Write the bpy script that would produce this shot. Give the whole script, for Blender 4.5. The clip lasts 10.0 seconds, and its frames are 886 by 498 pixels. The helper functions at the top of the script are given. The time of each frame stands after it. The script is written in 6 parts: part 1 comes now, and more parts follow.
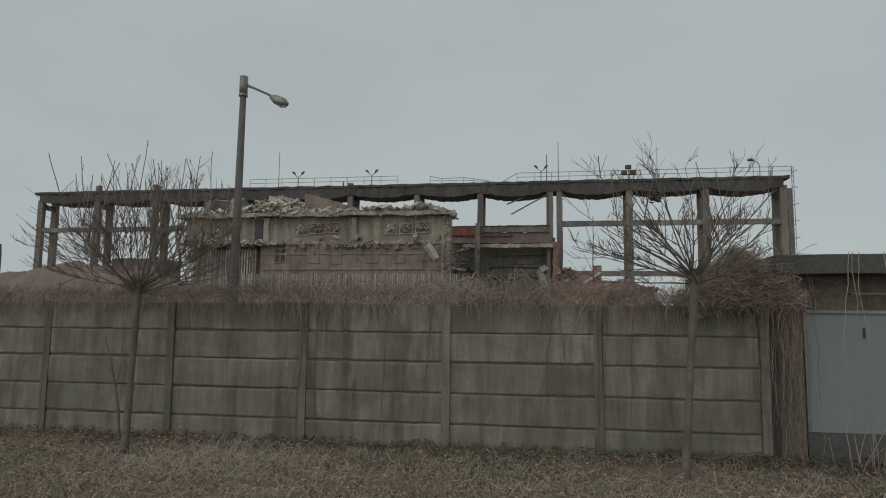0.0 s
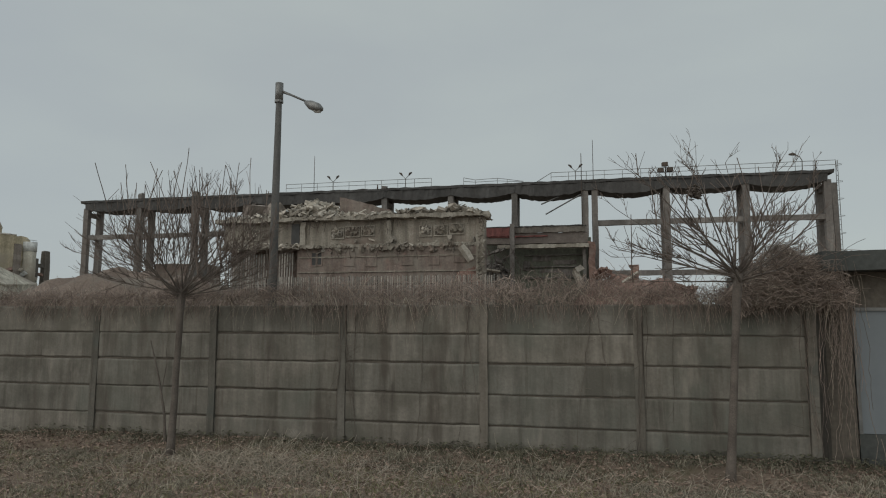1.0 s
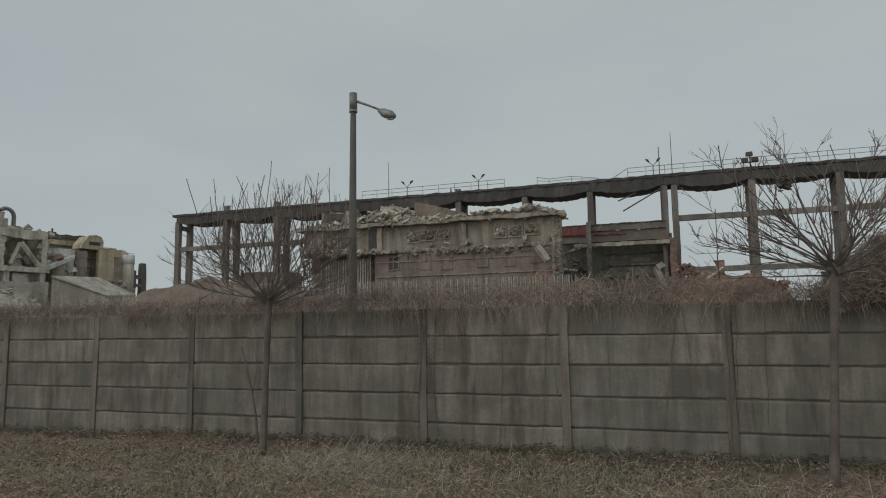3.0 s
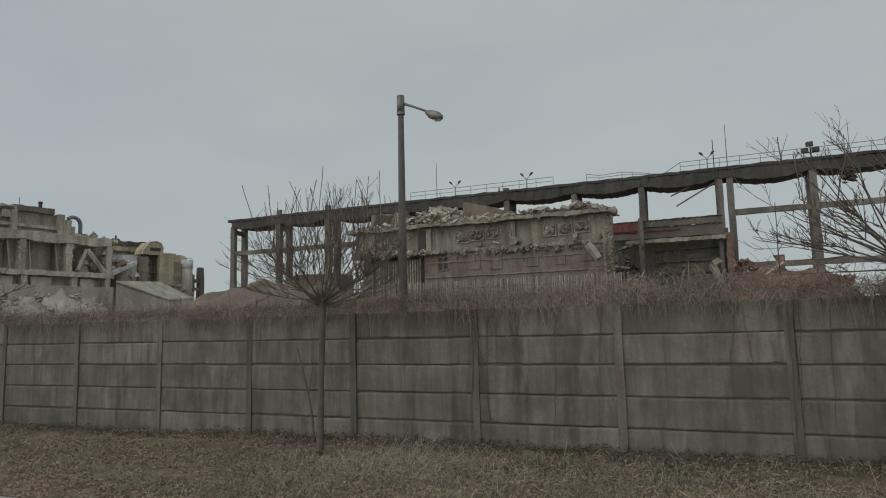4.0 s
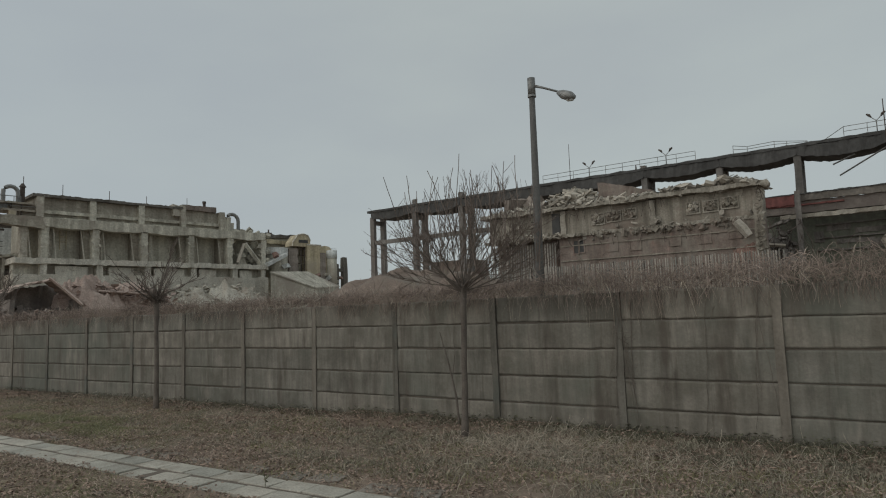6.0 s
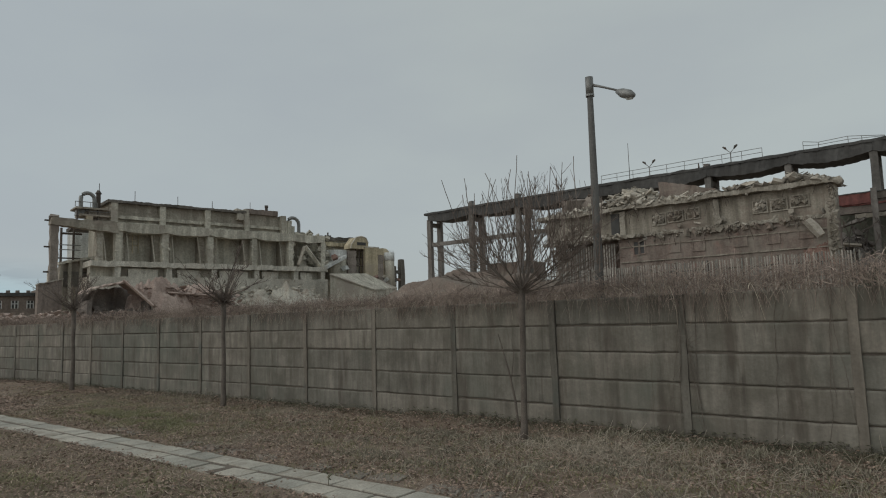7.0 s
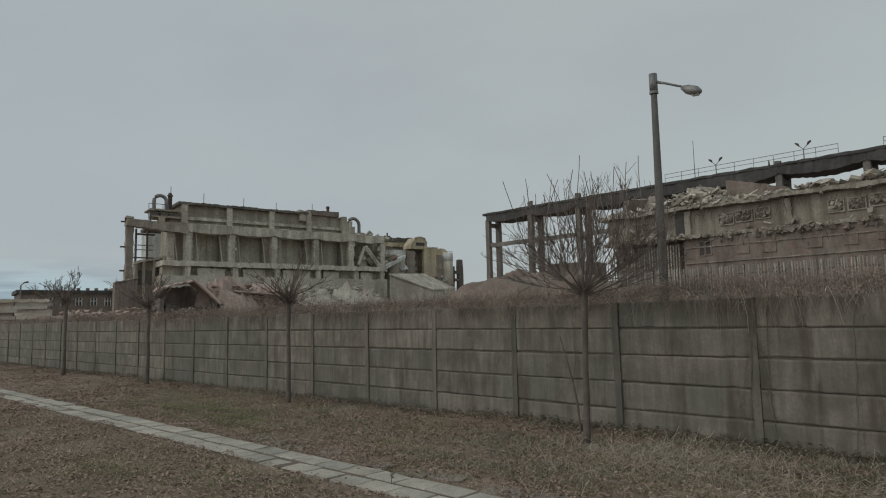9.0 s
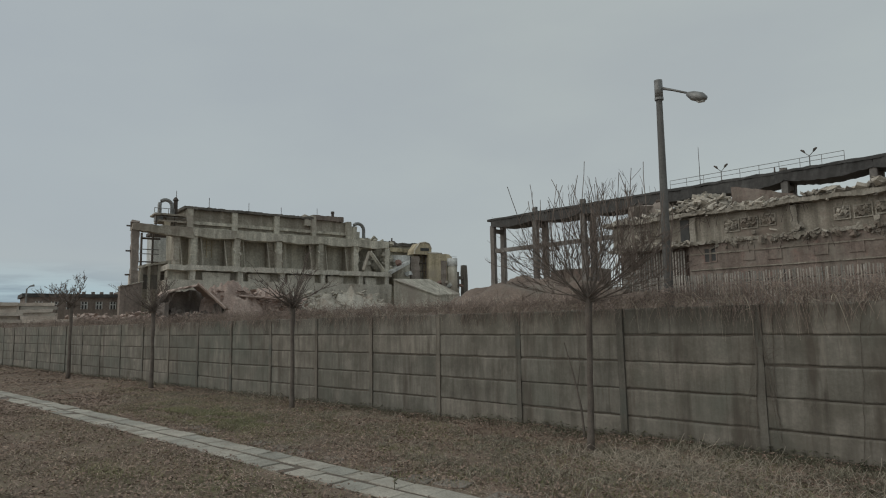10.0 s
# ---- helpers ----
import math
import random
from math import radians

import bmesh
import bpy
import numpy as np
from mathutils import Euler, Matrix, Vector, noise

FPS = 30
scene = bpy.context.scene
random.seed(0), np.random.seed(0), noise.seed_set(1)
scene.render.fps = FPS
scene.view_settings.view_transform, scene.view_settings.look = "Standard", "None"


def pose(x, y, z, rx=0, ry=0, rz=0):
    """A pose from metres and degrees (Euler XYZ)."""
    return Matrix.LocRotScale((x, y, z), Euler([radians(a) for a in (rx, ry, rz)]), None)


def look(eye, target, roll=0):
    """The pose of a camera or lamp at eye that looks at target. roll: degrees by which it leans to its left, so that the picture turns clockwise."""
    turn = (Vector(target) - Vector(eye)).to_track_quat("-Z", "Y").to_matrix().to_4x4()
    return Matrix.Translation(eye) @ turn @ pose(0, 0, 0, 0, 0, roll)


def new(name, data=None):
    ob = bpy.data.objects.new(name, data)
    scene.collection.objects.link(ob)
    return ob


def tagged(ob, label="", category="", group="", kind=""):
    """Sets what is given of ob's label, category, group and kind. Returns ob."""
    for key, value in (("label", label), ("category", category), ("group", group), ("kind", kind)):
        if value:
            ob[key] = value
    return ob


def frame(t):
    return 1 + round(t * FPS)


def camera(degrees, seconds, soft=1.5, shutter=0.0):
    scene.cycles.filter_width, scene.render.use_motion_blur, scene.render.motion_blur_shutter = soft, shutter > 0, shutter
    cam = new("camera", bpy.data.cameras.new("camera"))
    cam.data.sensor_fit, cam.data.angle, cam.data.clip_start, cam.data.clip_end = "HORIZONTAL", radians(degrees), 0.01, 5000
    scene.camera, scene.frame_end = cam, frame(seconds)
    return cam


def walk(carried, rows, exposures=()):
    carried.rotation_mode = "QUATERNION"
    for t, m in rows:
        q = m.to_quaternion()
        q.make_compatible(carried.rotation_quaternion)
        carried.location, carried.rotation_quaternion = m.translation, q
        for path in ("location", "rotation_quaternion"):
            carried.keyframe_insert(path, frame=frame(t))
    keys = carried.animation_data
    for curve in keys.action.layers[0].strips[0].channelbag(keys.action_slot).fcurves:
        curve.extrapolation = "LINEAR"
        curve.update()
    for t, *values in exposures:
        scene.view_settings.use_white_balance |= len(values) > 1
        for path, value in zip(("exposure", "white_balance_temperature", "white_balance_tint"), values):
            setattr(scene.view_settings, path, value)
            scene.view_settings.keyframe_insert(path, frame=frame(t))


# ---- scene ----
cam = camera(68.4, 10.0, soft=1.1)
PATH = [
    (0, (5.512, -9.03, 1.829), (5.196, -7.067, 2.042), 0.6),
    (0.5, (5.502, -9.043, 1.825), (5.135, -7.089, 2.047), 0.4),
    (1, (5.487, -9.04, 1.826), (5.068, -7.097, 2.043), 0.1),
    (1.5, (5.486, -9.05, 1.829), (5.014, -7.118, 2.044), -0.4),
    (2, (5.48, -9.054, 1.831), (4.959, -7.135, 2.052), -0.6),
    (2.5, (5.475, -9.064, 1.829), (4.896, -7.163, 2.053), -0.7),
    (4, (5.457, -9.098, 1.842), (4.678, -7.271, 2.069), -1.5),
    (4.5, (5.445, -9.109, 1.843), (4.584, -7.319, 2.072), -1.5),
    (5, (5.421, -9.108, 1.84), (4.488, -7.353, 2.061), -1.4),
    (5.5, (5.422, -9.135, 1.84), (4.39, -7.434, 2.045), -2.1),
    (6, (5.414, -9.156, 1.838), (4.276, -7.523, 2.032), -2.1),
    (7.5, (5.413, -9.219, 1.847), (4.093, -7.732, 2.061), -1.7),
    (8, (5.405, -9.231, 1.849), (4.042, -7.782, 2.064), -1.4),
    (8.5, (5.395, -9.229, 1.849), (3.999, -7.812, 2.06), -1.3),
    (9, (5.395, -9.241, 1.855), (3.989, -7.834, 2.066), -1.3),
    (9.5, (5.39, -9.238, 1.85), (3.983, -7.833, 2.065), -1.1),
    (10, (5.392, -9.234, 1.854), (3.978, -7.838, 2.082), -1.0),
]
walk(cam, [(t, look(eye, target, roll)) for t, eye, target, roll in PATH])

# ---- world and light ----
world = bpy.data.worlds.new("overcast")
scene.world = world
world.use_nodes = True
wt = world.node_tree
wt.nodes.clear()


def wnode(kind, **vals):
    n = wt.nodes.new(kind)
    for k, v in vals.items():
        n.inputs[k].default_value = v
    return n


w_sky = wt.nodes.new("ShaderNodeTexSky")
w_sky.sky_type, w_sky.sun_disc = "NISHITA", False
w_sky.sun_elevation, w_sky.sun_rotation = radians(32), radians(200)
w_dim = wt.nodes.new("ShaderNodeMixRGB")
w_dim.blend_type = "MULTIPLY"
w_dim.inputs[0].default_value = 1.0
w_dim.inputs[2].default_value = (0.10, 0.10, 0.10, 1)
wt.links.new(w_sky.outputs[0], w_dim.inputs[1])
w_co = wt.nodes.new("ShaderNodeTexCoord")
w_map = wt.nodes.new("ShaderNodeMapping")
w_map.inputs["Scale"].default_value = (1.0, 1.0, 2.6)
wt.links.new(w_co.outputs["Generated"], w_map.inputs["Vector"])
w_n = wnode("ShaderNodeTexNoise", Scale=2.1, Detail=5.0, Roughness=0.5)
wt.links.new(w_map.outputs[0], w_n.inputs["Vector"])
w_ramp = wt.nodes.new("ShaderNodeValToRGB")
w_ramp.color_ramp.elements[0].position, w_ramp.color_ramp.elements[0].color = 0.36, (0.40, 0.44, 0.45, 1)
w_ramp.color_ramp.elements[1].position, w_ramp.color_ramp.elements[1].color = 0.62, (0.435, 0.48, 0.475, 1)
wt.links.new(w_n.outputs["Fac"], w_ramp.inputs[0])
# a thinner, bluer cover towards the west
w_sep = wt.nodes.new("ShaderNodeSeparateXYZ")
wt.links.new(w_co.outputs["Generated"], w_sep.inputs[0])
w_rng = wnode("ShaderNodeMapRange", **{"From Min": -0.55, "From Max": -0.95, "To Min": 0.0, "To Max": 0.28})
wt.links.new(w_sep.outputs["X"], w_rng.inputs["Value"])
w_blue = wt.nodes.new("ShaderNodeMixRGB")
w_blue.inputs[2].default_value = (0.365, 0.42, 0.495, 1)
wt.links.new(w_rng.outputs[0], w_blue.inputs[0])
wt.links.new(w_ramp.outputs[0], w_blue.inputs[1])
# a clear strip low over the western horizon with torn dark clouds
w_low = wnode("ShaderNodeMapRange", **{"From Min": 0.095, "From Max": 0.05, "To Min": 0.0, "To Max": 1.0})
wt.links.new(w_sep.outputs["Z"], w_low.inputs["Value"])
w_lw = wnode("ShaderNodeMapRange", **{"From Min": -0.915, "From Max": -0.96, "To Min": 0.0, "To Max": 1.0})
wt.links.new(w_sep.outputs["X"], w_lw.inputs["Value"])
w_mul = wt.nodes.new("ShaderNodeMath")
w_mul.operation = "MULTIPLY"
wt.links.new(w_low.outputs[0], w_mul.inputs[0])
wt.links.new(w_lw.outputs[0], w_mul.inputs[1])
w_map2 = wt.nodes.new("ShaderNodeMapping")
w_map2.inputs["Scale"].default_value = (3.0, 3.0, 22.0)
wt.links.new(w_co.outputs["Generated"], w_map2.inputs["Vector"])
w_n2 = wnode("ShaderNodeTexNoise", Scale=2.2, Detail=5.0, Roughness=0.55)
wt.links.new(w_map2.outputs[0], w_n2.inputs["Vector"])
w_ramp2 = wt.nodes.new("ShaderNodeValToRGB")
w_ramp2.color_ramp.elements[0].position, w_ramp2.color_ramp.elements[0].color = 0.42, (0.27, 0.35, 0.41, 1)
w_ramp2.color_ramp.elements[1].position, w_ramp2.color_ramp.elements[1].color = 0.56, (0.40, 0.52, 0.57, 1)
wt.links.new(w_n2.outputs["Fac"], w_ramp2.inputs[0])
w_strip = wt.nodes.new("ShaderNodeMixRGB")
wt.links.new(w_mul.outputs[0], w_strip.inputs[0])
wt.links.new(w_blue.outputs[0], w_strip.inputs[1])
wt.links.new(w_ramp2.outputs[0], w_strip.inputs[2])
w_mix = wt.nodes.new("ShaderNodeMixRGB")
w_mix.inputs[0].default_value = 0.94
wt.links.new(w_dim.outputs[0], w_mix.inputs[1])
wt.links.new(w_strip.outputs[0], w_mix.inputs[2])
w_bg = wnode("ShaderNodeBackground", Strength=1.0)
wt.links.new(w_mix.outputs[0], w_bg.inputs[0])
w_out = wt.nodes.new("ShaderNodeOutputWorld")
wt.links.new(w_bg.outputs[0], w_out.inputs[0])

sun = new("sun", bpy.data.lights.new("sun", "SUN"))
sun.data.energy, sun.data.angle, sun.data.color = 0.8, radians(80), (1.0, 0.93, 0.84)
sun.matrix_world = look((-20, -40, 32), (0, 0, 0))


# ---- materials ----
def surface(name, a, b, size=1.0, rough=0.9, bump=0.3, metal=0.0, streak=0.0, stain=None, vary=0.0, island=0.0, fine=1.0, grain=0.75):
    """A weathered surface: two tones at two scales, vertical run-off streaks, stains and fine relief."""
    m = bpy.data.materials.new(name)
    m.use_nodes = True
    t = m.node_tree
    bs = t.nodes["Principled BSDF"]
    bs.inputs["Metallic"].default_value = metal
    geo = t.nodes.new("ShaderNodeNewGeometry")

    place = geo.outputs["Position"]
    if vary:
        who = t.nodes.new("ShaderNodeObjectInfo")
        away = t.nodes.new("ShaderNodeVectorMath")
        away.operation = "MULTIPLY_ADD"
        t.links.new(who.outputs["Random"], away.inputs[0])
        away.inputs[1].default_value = (37.0, 11.0, 23.0)
        t.links.new(place, away.inputs[2])
        place = away.outputs[0]

    def noise_tex(scale, detail, stretch=None, rough_n=0.6):
        n = t.nodes.new("ShaderNodeTexNoise")
        n.inputs["Scale"].default_value, n.inputs["Detail"].default_value = scale, detail
        n.inputs["Roughness"].default_value = rough_n
        if stretch:
            mp = t.nodes.new("ShaderNodeMapping")
            mp.inputs["Scale"].default_value = stretch
            t.links.new(place, mp.inputs["Vector"])
            t.links.new(mp.outputs[0], n.inputs["Vector"])
        else:
            t.links.new(place, n.inputs["Vector"])
        return n

    def ramp(src, lo, hi, c0, c1):
        r = t.nodes.new("ShaderNodeValToRGB")
        r.color_ramp.elements[0].position, r.color_ramp.elements[0].color = lo, (*c0, 1)
        r.color_ramp.elements[1].position, r.color_ramp.elements[1].color = hi, (*c1, 1)
        t.links.new(src, r.inputs[0])
        return r

    def mix(kind, fac, one, two):
        x = t.nodes.new("ShaderNodeMixRGB")
        x.blend_type = kind
        for i, v in enumerate((fac, one, two)):
            if hasattr(v, "is_output"):
                t.links.new(v, x.inputs[i])
            else:
                x.inputs[i].default_value = v
        return x.outputs[0]

    big = noise_tex(0.9 / size, 6)
    col = ramp(big.outputs["Fac"], 0.32, 0.68, a, b).outputs[0]
    small = noise_tex(14.0 * fine / size, 5)
    g = ramp(small.outputs["Fac"], 0.3, 0.72, (0.62, 0.62, 0.62), (1.25, 1.25, 1.25)).outputs[0]
    col = mix("MULTIPLY", grain, col, g)
    if streak:
        s = noise_tex(2.2 / size, 4, (1.6, 1.6, 0.12))
        g = ramp(s.outputs["Fac"], 0.36, 0.62, (0.35, 0.34, 0.32), (1.12, 1.12, 1.12)).outputs[0]
        col = mix("MULTIPLY", streak, col, g)
    if stain:
        s = noise_tex(0.55 / size, 7, None, 0.68)
        g = ramp(s.outputs["Fac"], 0.52, 0.66, (0, 0, 0), (1, 1, 1)).outputs[0]
        col = mix("MIX", g, col, (*stain, 1))
    if vary:
        oi = t.nodes.new("ShaderNodeObjectInfo")
        g = ramp(oi.outputs["Random"], 0.0, 1.0, (1 - vary * 1.15, 1 - vary, 1 - vary * 0.95), (1 + vary * 1.15, 1 + vary, 1 + vary * 0.95)).outputs[0]
        col = mix("MULTIPLY", 1.0, col, g)
    if island:
        g = ramp(geo.outputs["Random Per Island"], 0.0, 1.0, (1 - island,) * 3, (1 + island,) * 3).outputs[0]
        col = mix("MULTIPLY", 1.0, col, g)
    t.links.new(col, bs.inputs["Base Color"])
    rr = t.nodes.new("ShaderNodeMapRange")
    rr.inputs["To Min"].default_value, rr.inputs["To Max"].default_value = max(rough - 0.12, 0.05), min(rough + 0.1, 1.0)
    t.links.new(small.outputs["Fac"], rr.inputs["Value"])
    t.links.new(rr.outputs[0], bs.inputs["Roughness"])
    if bump:
        bp = t.nodes.new("ShaderNodeBump")
        bp.inputs["Strength"].default_value, bp.inputs["Distance"].default_value = bump, 0.02 * size
        t.links.new(small.outputs["Fac"], bp.inputs["Height"])
        t.links.new(bp.outputs[0], bs.inputs["Normal"])
    return m


def tint(m, colour, size, lo, hi, amount, stretch=(1, 1, 1)):
    """Blends a blotchy growth or dirt colour over a material's base colour."""
    t = m.node_tree
    bs = t.nodes["Principled BSDF"]
    link = bs.inputs["Base Color"].links[0]
    src = link.from_socket
    geo = t.nodes.new("ShaderNodeNewGeometry")
    mp = t.nodes.new("ShaderNodeMapping")
    mp.inputs["Scale"].default_value = stretch
    mp.inputs["Location"].default_value = (size * 3.1, lo * 17, amount * 9)
    n = t.nodes.new("ShaderNodeTexNoise")
    n.inputs["Scale"].default_value, n.inputs["Detail"].default_value, n.inputs["Roughness"].default_value = 1 / size, 6, 0.62
    rg = t.nodes.new("ShaderNodeMapRange")
    for k, v in (("From Min", lo), ("From Max", hi), ("To Min", 0.0), ("To Max", amount)):
        rg.inputs[k].default_value = v
    x = t.nodes.new("ShaderNodeMixRGB")
    t.links.new(geo.outputs["Position"], mp.inputs["Vector"])
    t.links.new(mp.outputs[0], n.inputs["Vector"])
    t.links.new(n.outputs["Fac"], rg.inputs["Value"])
    t.links.new(rg.outputs[0], x.inputs[0])
    t.links.new(src, x.inputs[1])
    x.inputs[2].default_value = (*colour, 1)
    t.links.new(x.outputs[0], bs.inputs["Base Color"])
    return m


M_PANEL = surface("panel_concrete", (0.168, 0.154, 0.129), (0.286, 0.266, 0.229), 0.5, 0.95, 0.45, streak=0.45, stain=(0.14, 0.13, 0.106), vary=0.12, grain=0.4)
tint(M_PANEL, (0.14, 0.15, 0.125), 2.1, 0.47, 0.62, 0.6)
tint(M_PANEL, (0.092, 0.075, 0.06), 0.4, 0.55, 0.68, 0.7, (1.0, 1.0, 0.16))
tint(M_PANEL, (0.085, 0.072, 0.058), 0.13, 0.6, 0.7, 0.55, (1.0, 1.0, 0.07))
tint(M_PANEL, (0.37, 0.335, 0.285), 0.3, 0.58, 0.7, 0.42, (1.0, 1.0, 0.22))
M_JOINT = surface("joint_concrete", (0.125, 0.106, 0.088), (0.17, 0.147, 0.123), 0.5, 0.95, 0.3, streak=0.3, grain=0.4)
M_POST = surface("post_concrete", (0.155, 0.14, 0.117), (0.235, 0.212, 0.18), 0.5, 0.95, 0.35, streak=0.4, vary=0.16, grain=0.45)
tint(M_POST, (0.105, 0.118, 0.105), 0.8, 0.5, 0.62, 0.6)
M_SLAB = surface("paving_concrete", (0.33, 0.31, 0.265), (0.47, 0.445, 0.385), 0.35, 0.95, 0.5, stain=(0.24, 0.215, 0.175), vary=0.14)
M_SLAB_DULL = surface("sunken_dirty_slab", (0.215, 0.185, 0.155), (0.32, 0.285, 0.245), 0.35, 0.95, 0.5, stain=(0.17, 0.145, 0.115), vary=0.1)
M_HALL = surface("dark_sooty_concrete", (0.125, 0.113, 0.1), (0.225, 0.203, 0.177), 4, 0.95, 0.3, streak=0.5, vary=0.1)
M_HALL_ROOF = surface("blackened_roof_beam", (0.068, 0.067, 0.066), (0.125, 0.122, 0.118), 4, 0.95, 0.3, streak=0.5, stain=(0.075, 0.072, 0.07))
tint(M_HALL_ROOF, (0.07, 0.066, 0.064), 1.1, 0.54, 0.64, 0.7)
M_COLUMN = surface("weathered_column", (0.165, 0.152, 0.142), (0.27, 0.252, 0.233), 3, 0.95, 0.3, streak=0.5, stain=(0.165, 0.146, 0.132), vary=0.12)
M_BRICK = surface("old_red_brickwork", (0.215, 0.168, 0.144), (0.315, 0.253, 0.219), 1.6, 0.95, 0.5, streak=0.5, stain=(0.30, 0.263, 0.228))
tint(M_BRICK, (0.285, 0.262, 0.222), 1.2, 0.5, 0.66, 0.7)
tint(M_BRICK, (0.30, 0.17, 0.14), 0.9, 0.58, 0.7, 0.5)
tint(M_BRICK, (0.165, 0.143, 0.125), 0.35, 0.56, 0.7, 0.6, (1, 1, 0.3))
M_PLASTER = surface("crumbling_grey_plaster", (0.262, 0.235, 0.195), (0.43, 0.395, 0.335), 1.6, 0.95, 0.5, streak=0.6, stain=(0.245, 0.197, 0.165))
tint(M_PLASTER, (0.20, 0.165, 0.14), 0.5, 0.56, 0.7, 0.6, (1, 1, 0.4))
M_CORNICE = surface("broken_concrete", (0.28, 0.255, 0.213), (0.48, 0.445, 0.385), 1.4, 0.95, 0.5, streak=0.5, stain=(0.23, 0.2, 0.165))
M_RUBBLE = surface("concrete_rubble", (0.275, 0.247, 0.207), (0.51, 0.472, 0.412), 2, 0.95, 0.4, island=0.45)
M_RUBBLE_RED = surface("brick_rubble", (0.37, 0.282, 0.243), (0.53, 0.42, 0.368), 3, 0.95, 0.4, stain=(0.45, 0.385, 0.335), island=0.25)
M_WORN = surface("worn_pinkish_concrete", (0.245, 0.205, 0.177), (0.36, 0.312, 0.272), 2, 0.95, 0.4, streak=0.4, stain=(0.21, 0.175, 0.15))
M_DUST = surface("dusty_broken_concrete", (0.42, 0.387, 0.33), (0.64, 0.60, 0.52), 2.2, 0.95, 0.6, stain=(0.42, 0.35, 0.29), island=0.12)
tint(M_DUST, (0.25, 0.215, 0.18), 0.9, 0.56, 0.68, 0.7)
M_GREENWALL = surface("greenish_inner_wall", (0.14, 0.15, 0.118), (0.23, 0.235, 0.19), 2.5, 0.95, 0.3, streak=0.5, stain=(0.12, 0.12, 0.10))
M_REDPAINT = surface("faded_red_paint", (0.16, 0.055, 0.05), (0.24, 0.09, 0.08), 3, 0.8, 0.2, streak=0.5)
M_ORANGE = surface("exposed_orange_brick", (0.25, 0.155, 0.128), (0.345, 0.225, 0.185), 2, 0.9, 0.4, streak=0.4, stain=(0.24, 0.185, 0.16), island=0.25)
M_PLANT = surface("plant_concrete", (0.46, 0.43, 0.36), (0.68, 0.645, 0.55), 4, 0.95, 0.4, streak=0.6, stain=(0.38, 0.335, 0.285))
tint(M_PLANT, (0.31, 0.272, 0.228), 1.3, 0.55, 0.68, 0.6, (1, 1, 0.45))
# darker twin of plant_concrete; the recess's shade is partly put into this colour
M_PLANT_DARK = surface("plant_shade_toned", (0.42, 0.392, 0.325), (0.61, 0.575, 0.485), 4, 0.95, 0.3, streak=0.55, stain=(0.35, 0.31, 0.255))
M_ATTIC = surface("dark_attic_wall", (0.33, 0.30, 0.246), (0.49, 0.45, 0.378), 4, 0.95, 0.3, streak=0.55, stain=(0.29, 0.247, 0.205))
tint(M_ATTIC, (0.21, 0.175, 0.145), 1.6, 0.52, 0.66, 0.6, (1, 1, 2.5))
M_PLANT_LIGHT = surface("dusty_light_concrete", (0.53, 0.495, 0.425), (0.74, 0.70, 0.615), 3, 0.95, 0.5, streak=0.4, stain=(0.46, 0.40, 0.335))
M_YELLOW = surface("faded_yellow_sheet", (0.50, 0.425, 0.295), (0.64, 0.55, 0.385), 4, 0.8, 0.2, streak=0.5, stain=(0.42, 0.36, 0.28))
M_WHITE = surface("dirty_white_sheet", (0.60, 0.61, 0.59), (0.76, 0.77, 0.75), 4, 0.7, 0.2, streak=0.4)
M_STEEL = surface("dull_galvanised_steel", (0.22, 0.22, 0.215), (0.36, 0.36, 0.35), 2, 0.55, 0.1, metal=0.6, streak=0.3)
M_IRON = surface("dark_rusty_iron", (0.07, 0.06, 0.055), (0.14, 0.11, 0.09), 1, 0.75, 0.2, metal=0.3)
M_LAMPPOST = surface("grey_lamp_pole", (0.108, 0.105, 0.1), (0.16, 0.156, 0.148), 0.8, 0.85, 0.2, streak=0.4)
M_LENS = surface("lamp_glass", (0.55, 0.57, 0.56), (0.7, 0.72, 0.7), 0.5, 0.25, 0.0)
M_SHEET = surface("pale_slat_sheet", (0.27, 0.255, 0.225), (0.42, 0.40, 0.36), 1, 0.7, 0.1, streak=0.4, vary=0.3)
M_BARK = surface("grey_brown_bark", (0.115, 0.096, 0.082), (0.19, 0.162, 0.139), 0.2, 0.95, 0.6)
M_TWIG = surface("dry_twig", (0.145, 0.115, 0.098), (0.215, 0.175, 0.15), 0.4, 0.9, 0.0, island=0.3)
M_VINE = surface("dry_vine", (0.225, 0.176, 0.148), (0.385, 0.31, 0.266), 0.6, 0.9, 0.0, island=0.45)
M_VINE_DARK = surface("dark_brown_creeper", (0.215, 0.17, 0.141), (0.37, 0.298, 0.252), 0.6, 0.9, 0.0, island=0.45)
M_STEM = surface("dark_creeper_stem", (0.12, 0.102, 0.084), (0.19, 0.16, 0.134), 0.5, 0.9, 0.0, island=0.3)
# low tone that puts shade into the hollow; the annex roof edge shares it
M_DIM_BROWN = surface("dim_brown_masonry", (0.16, 0.137, 0.122), (0.29, 0.25, 0.222), 2, 0.95, 0.5, stain=(0.14, 0.118, 0.106))
M_VINE_PALE = surface("bleached_vine_stem", (0.36, 0.31, 0.25), (0.50, 0.44, 0.36), 0.5, 0.9, 0.0, island=0.3)
M_SOIL = surface("leaf_litter_soil", (0.178, 0.134, 0.102), (0.305, 0.235, 0.18), 0.8, 1.0, 0.8, stain=(0.175, 0.15, 0.10), fine=2.0)
tint(M_SOIL, (0.15, 0.155, 0.075), 1.6, 0.56, 0.68, 0.6)
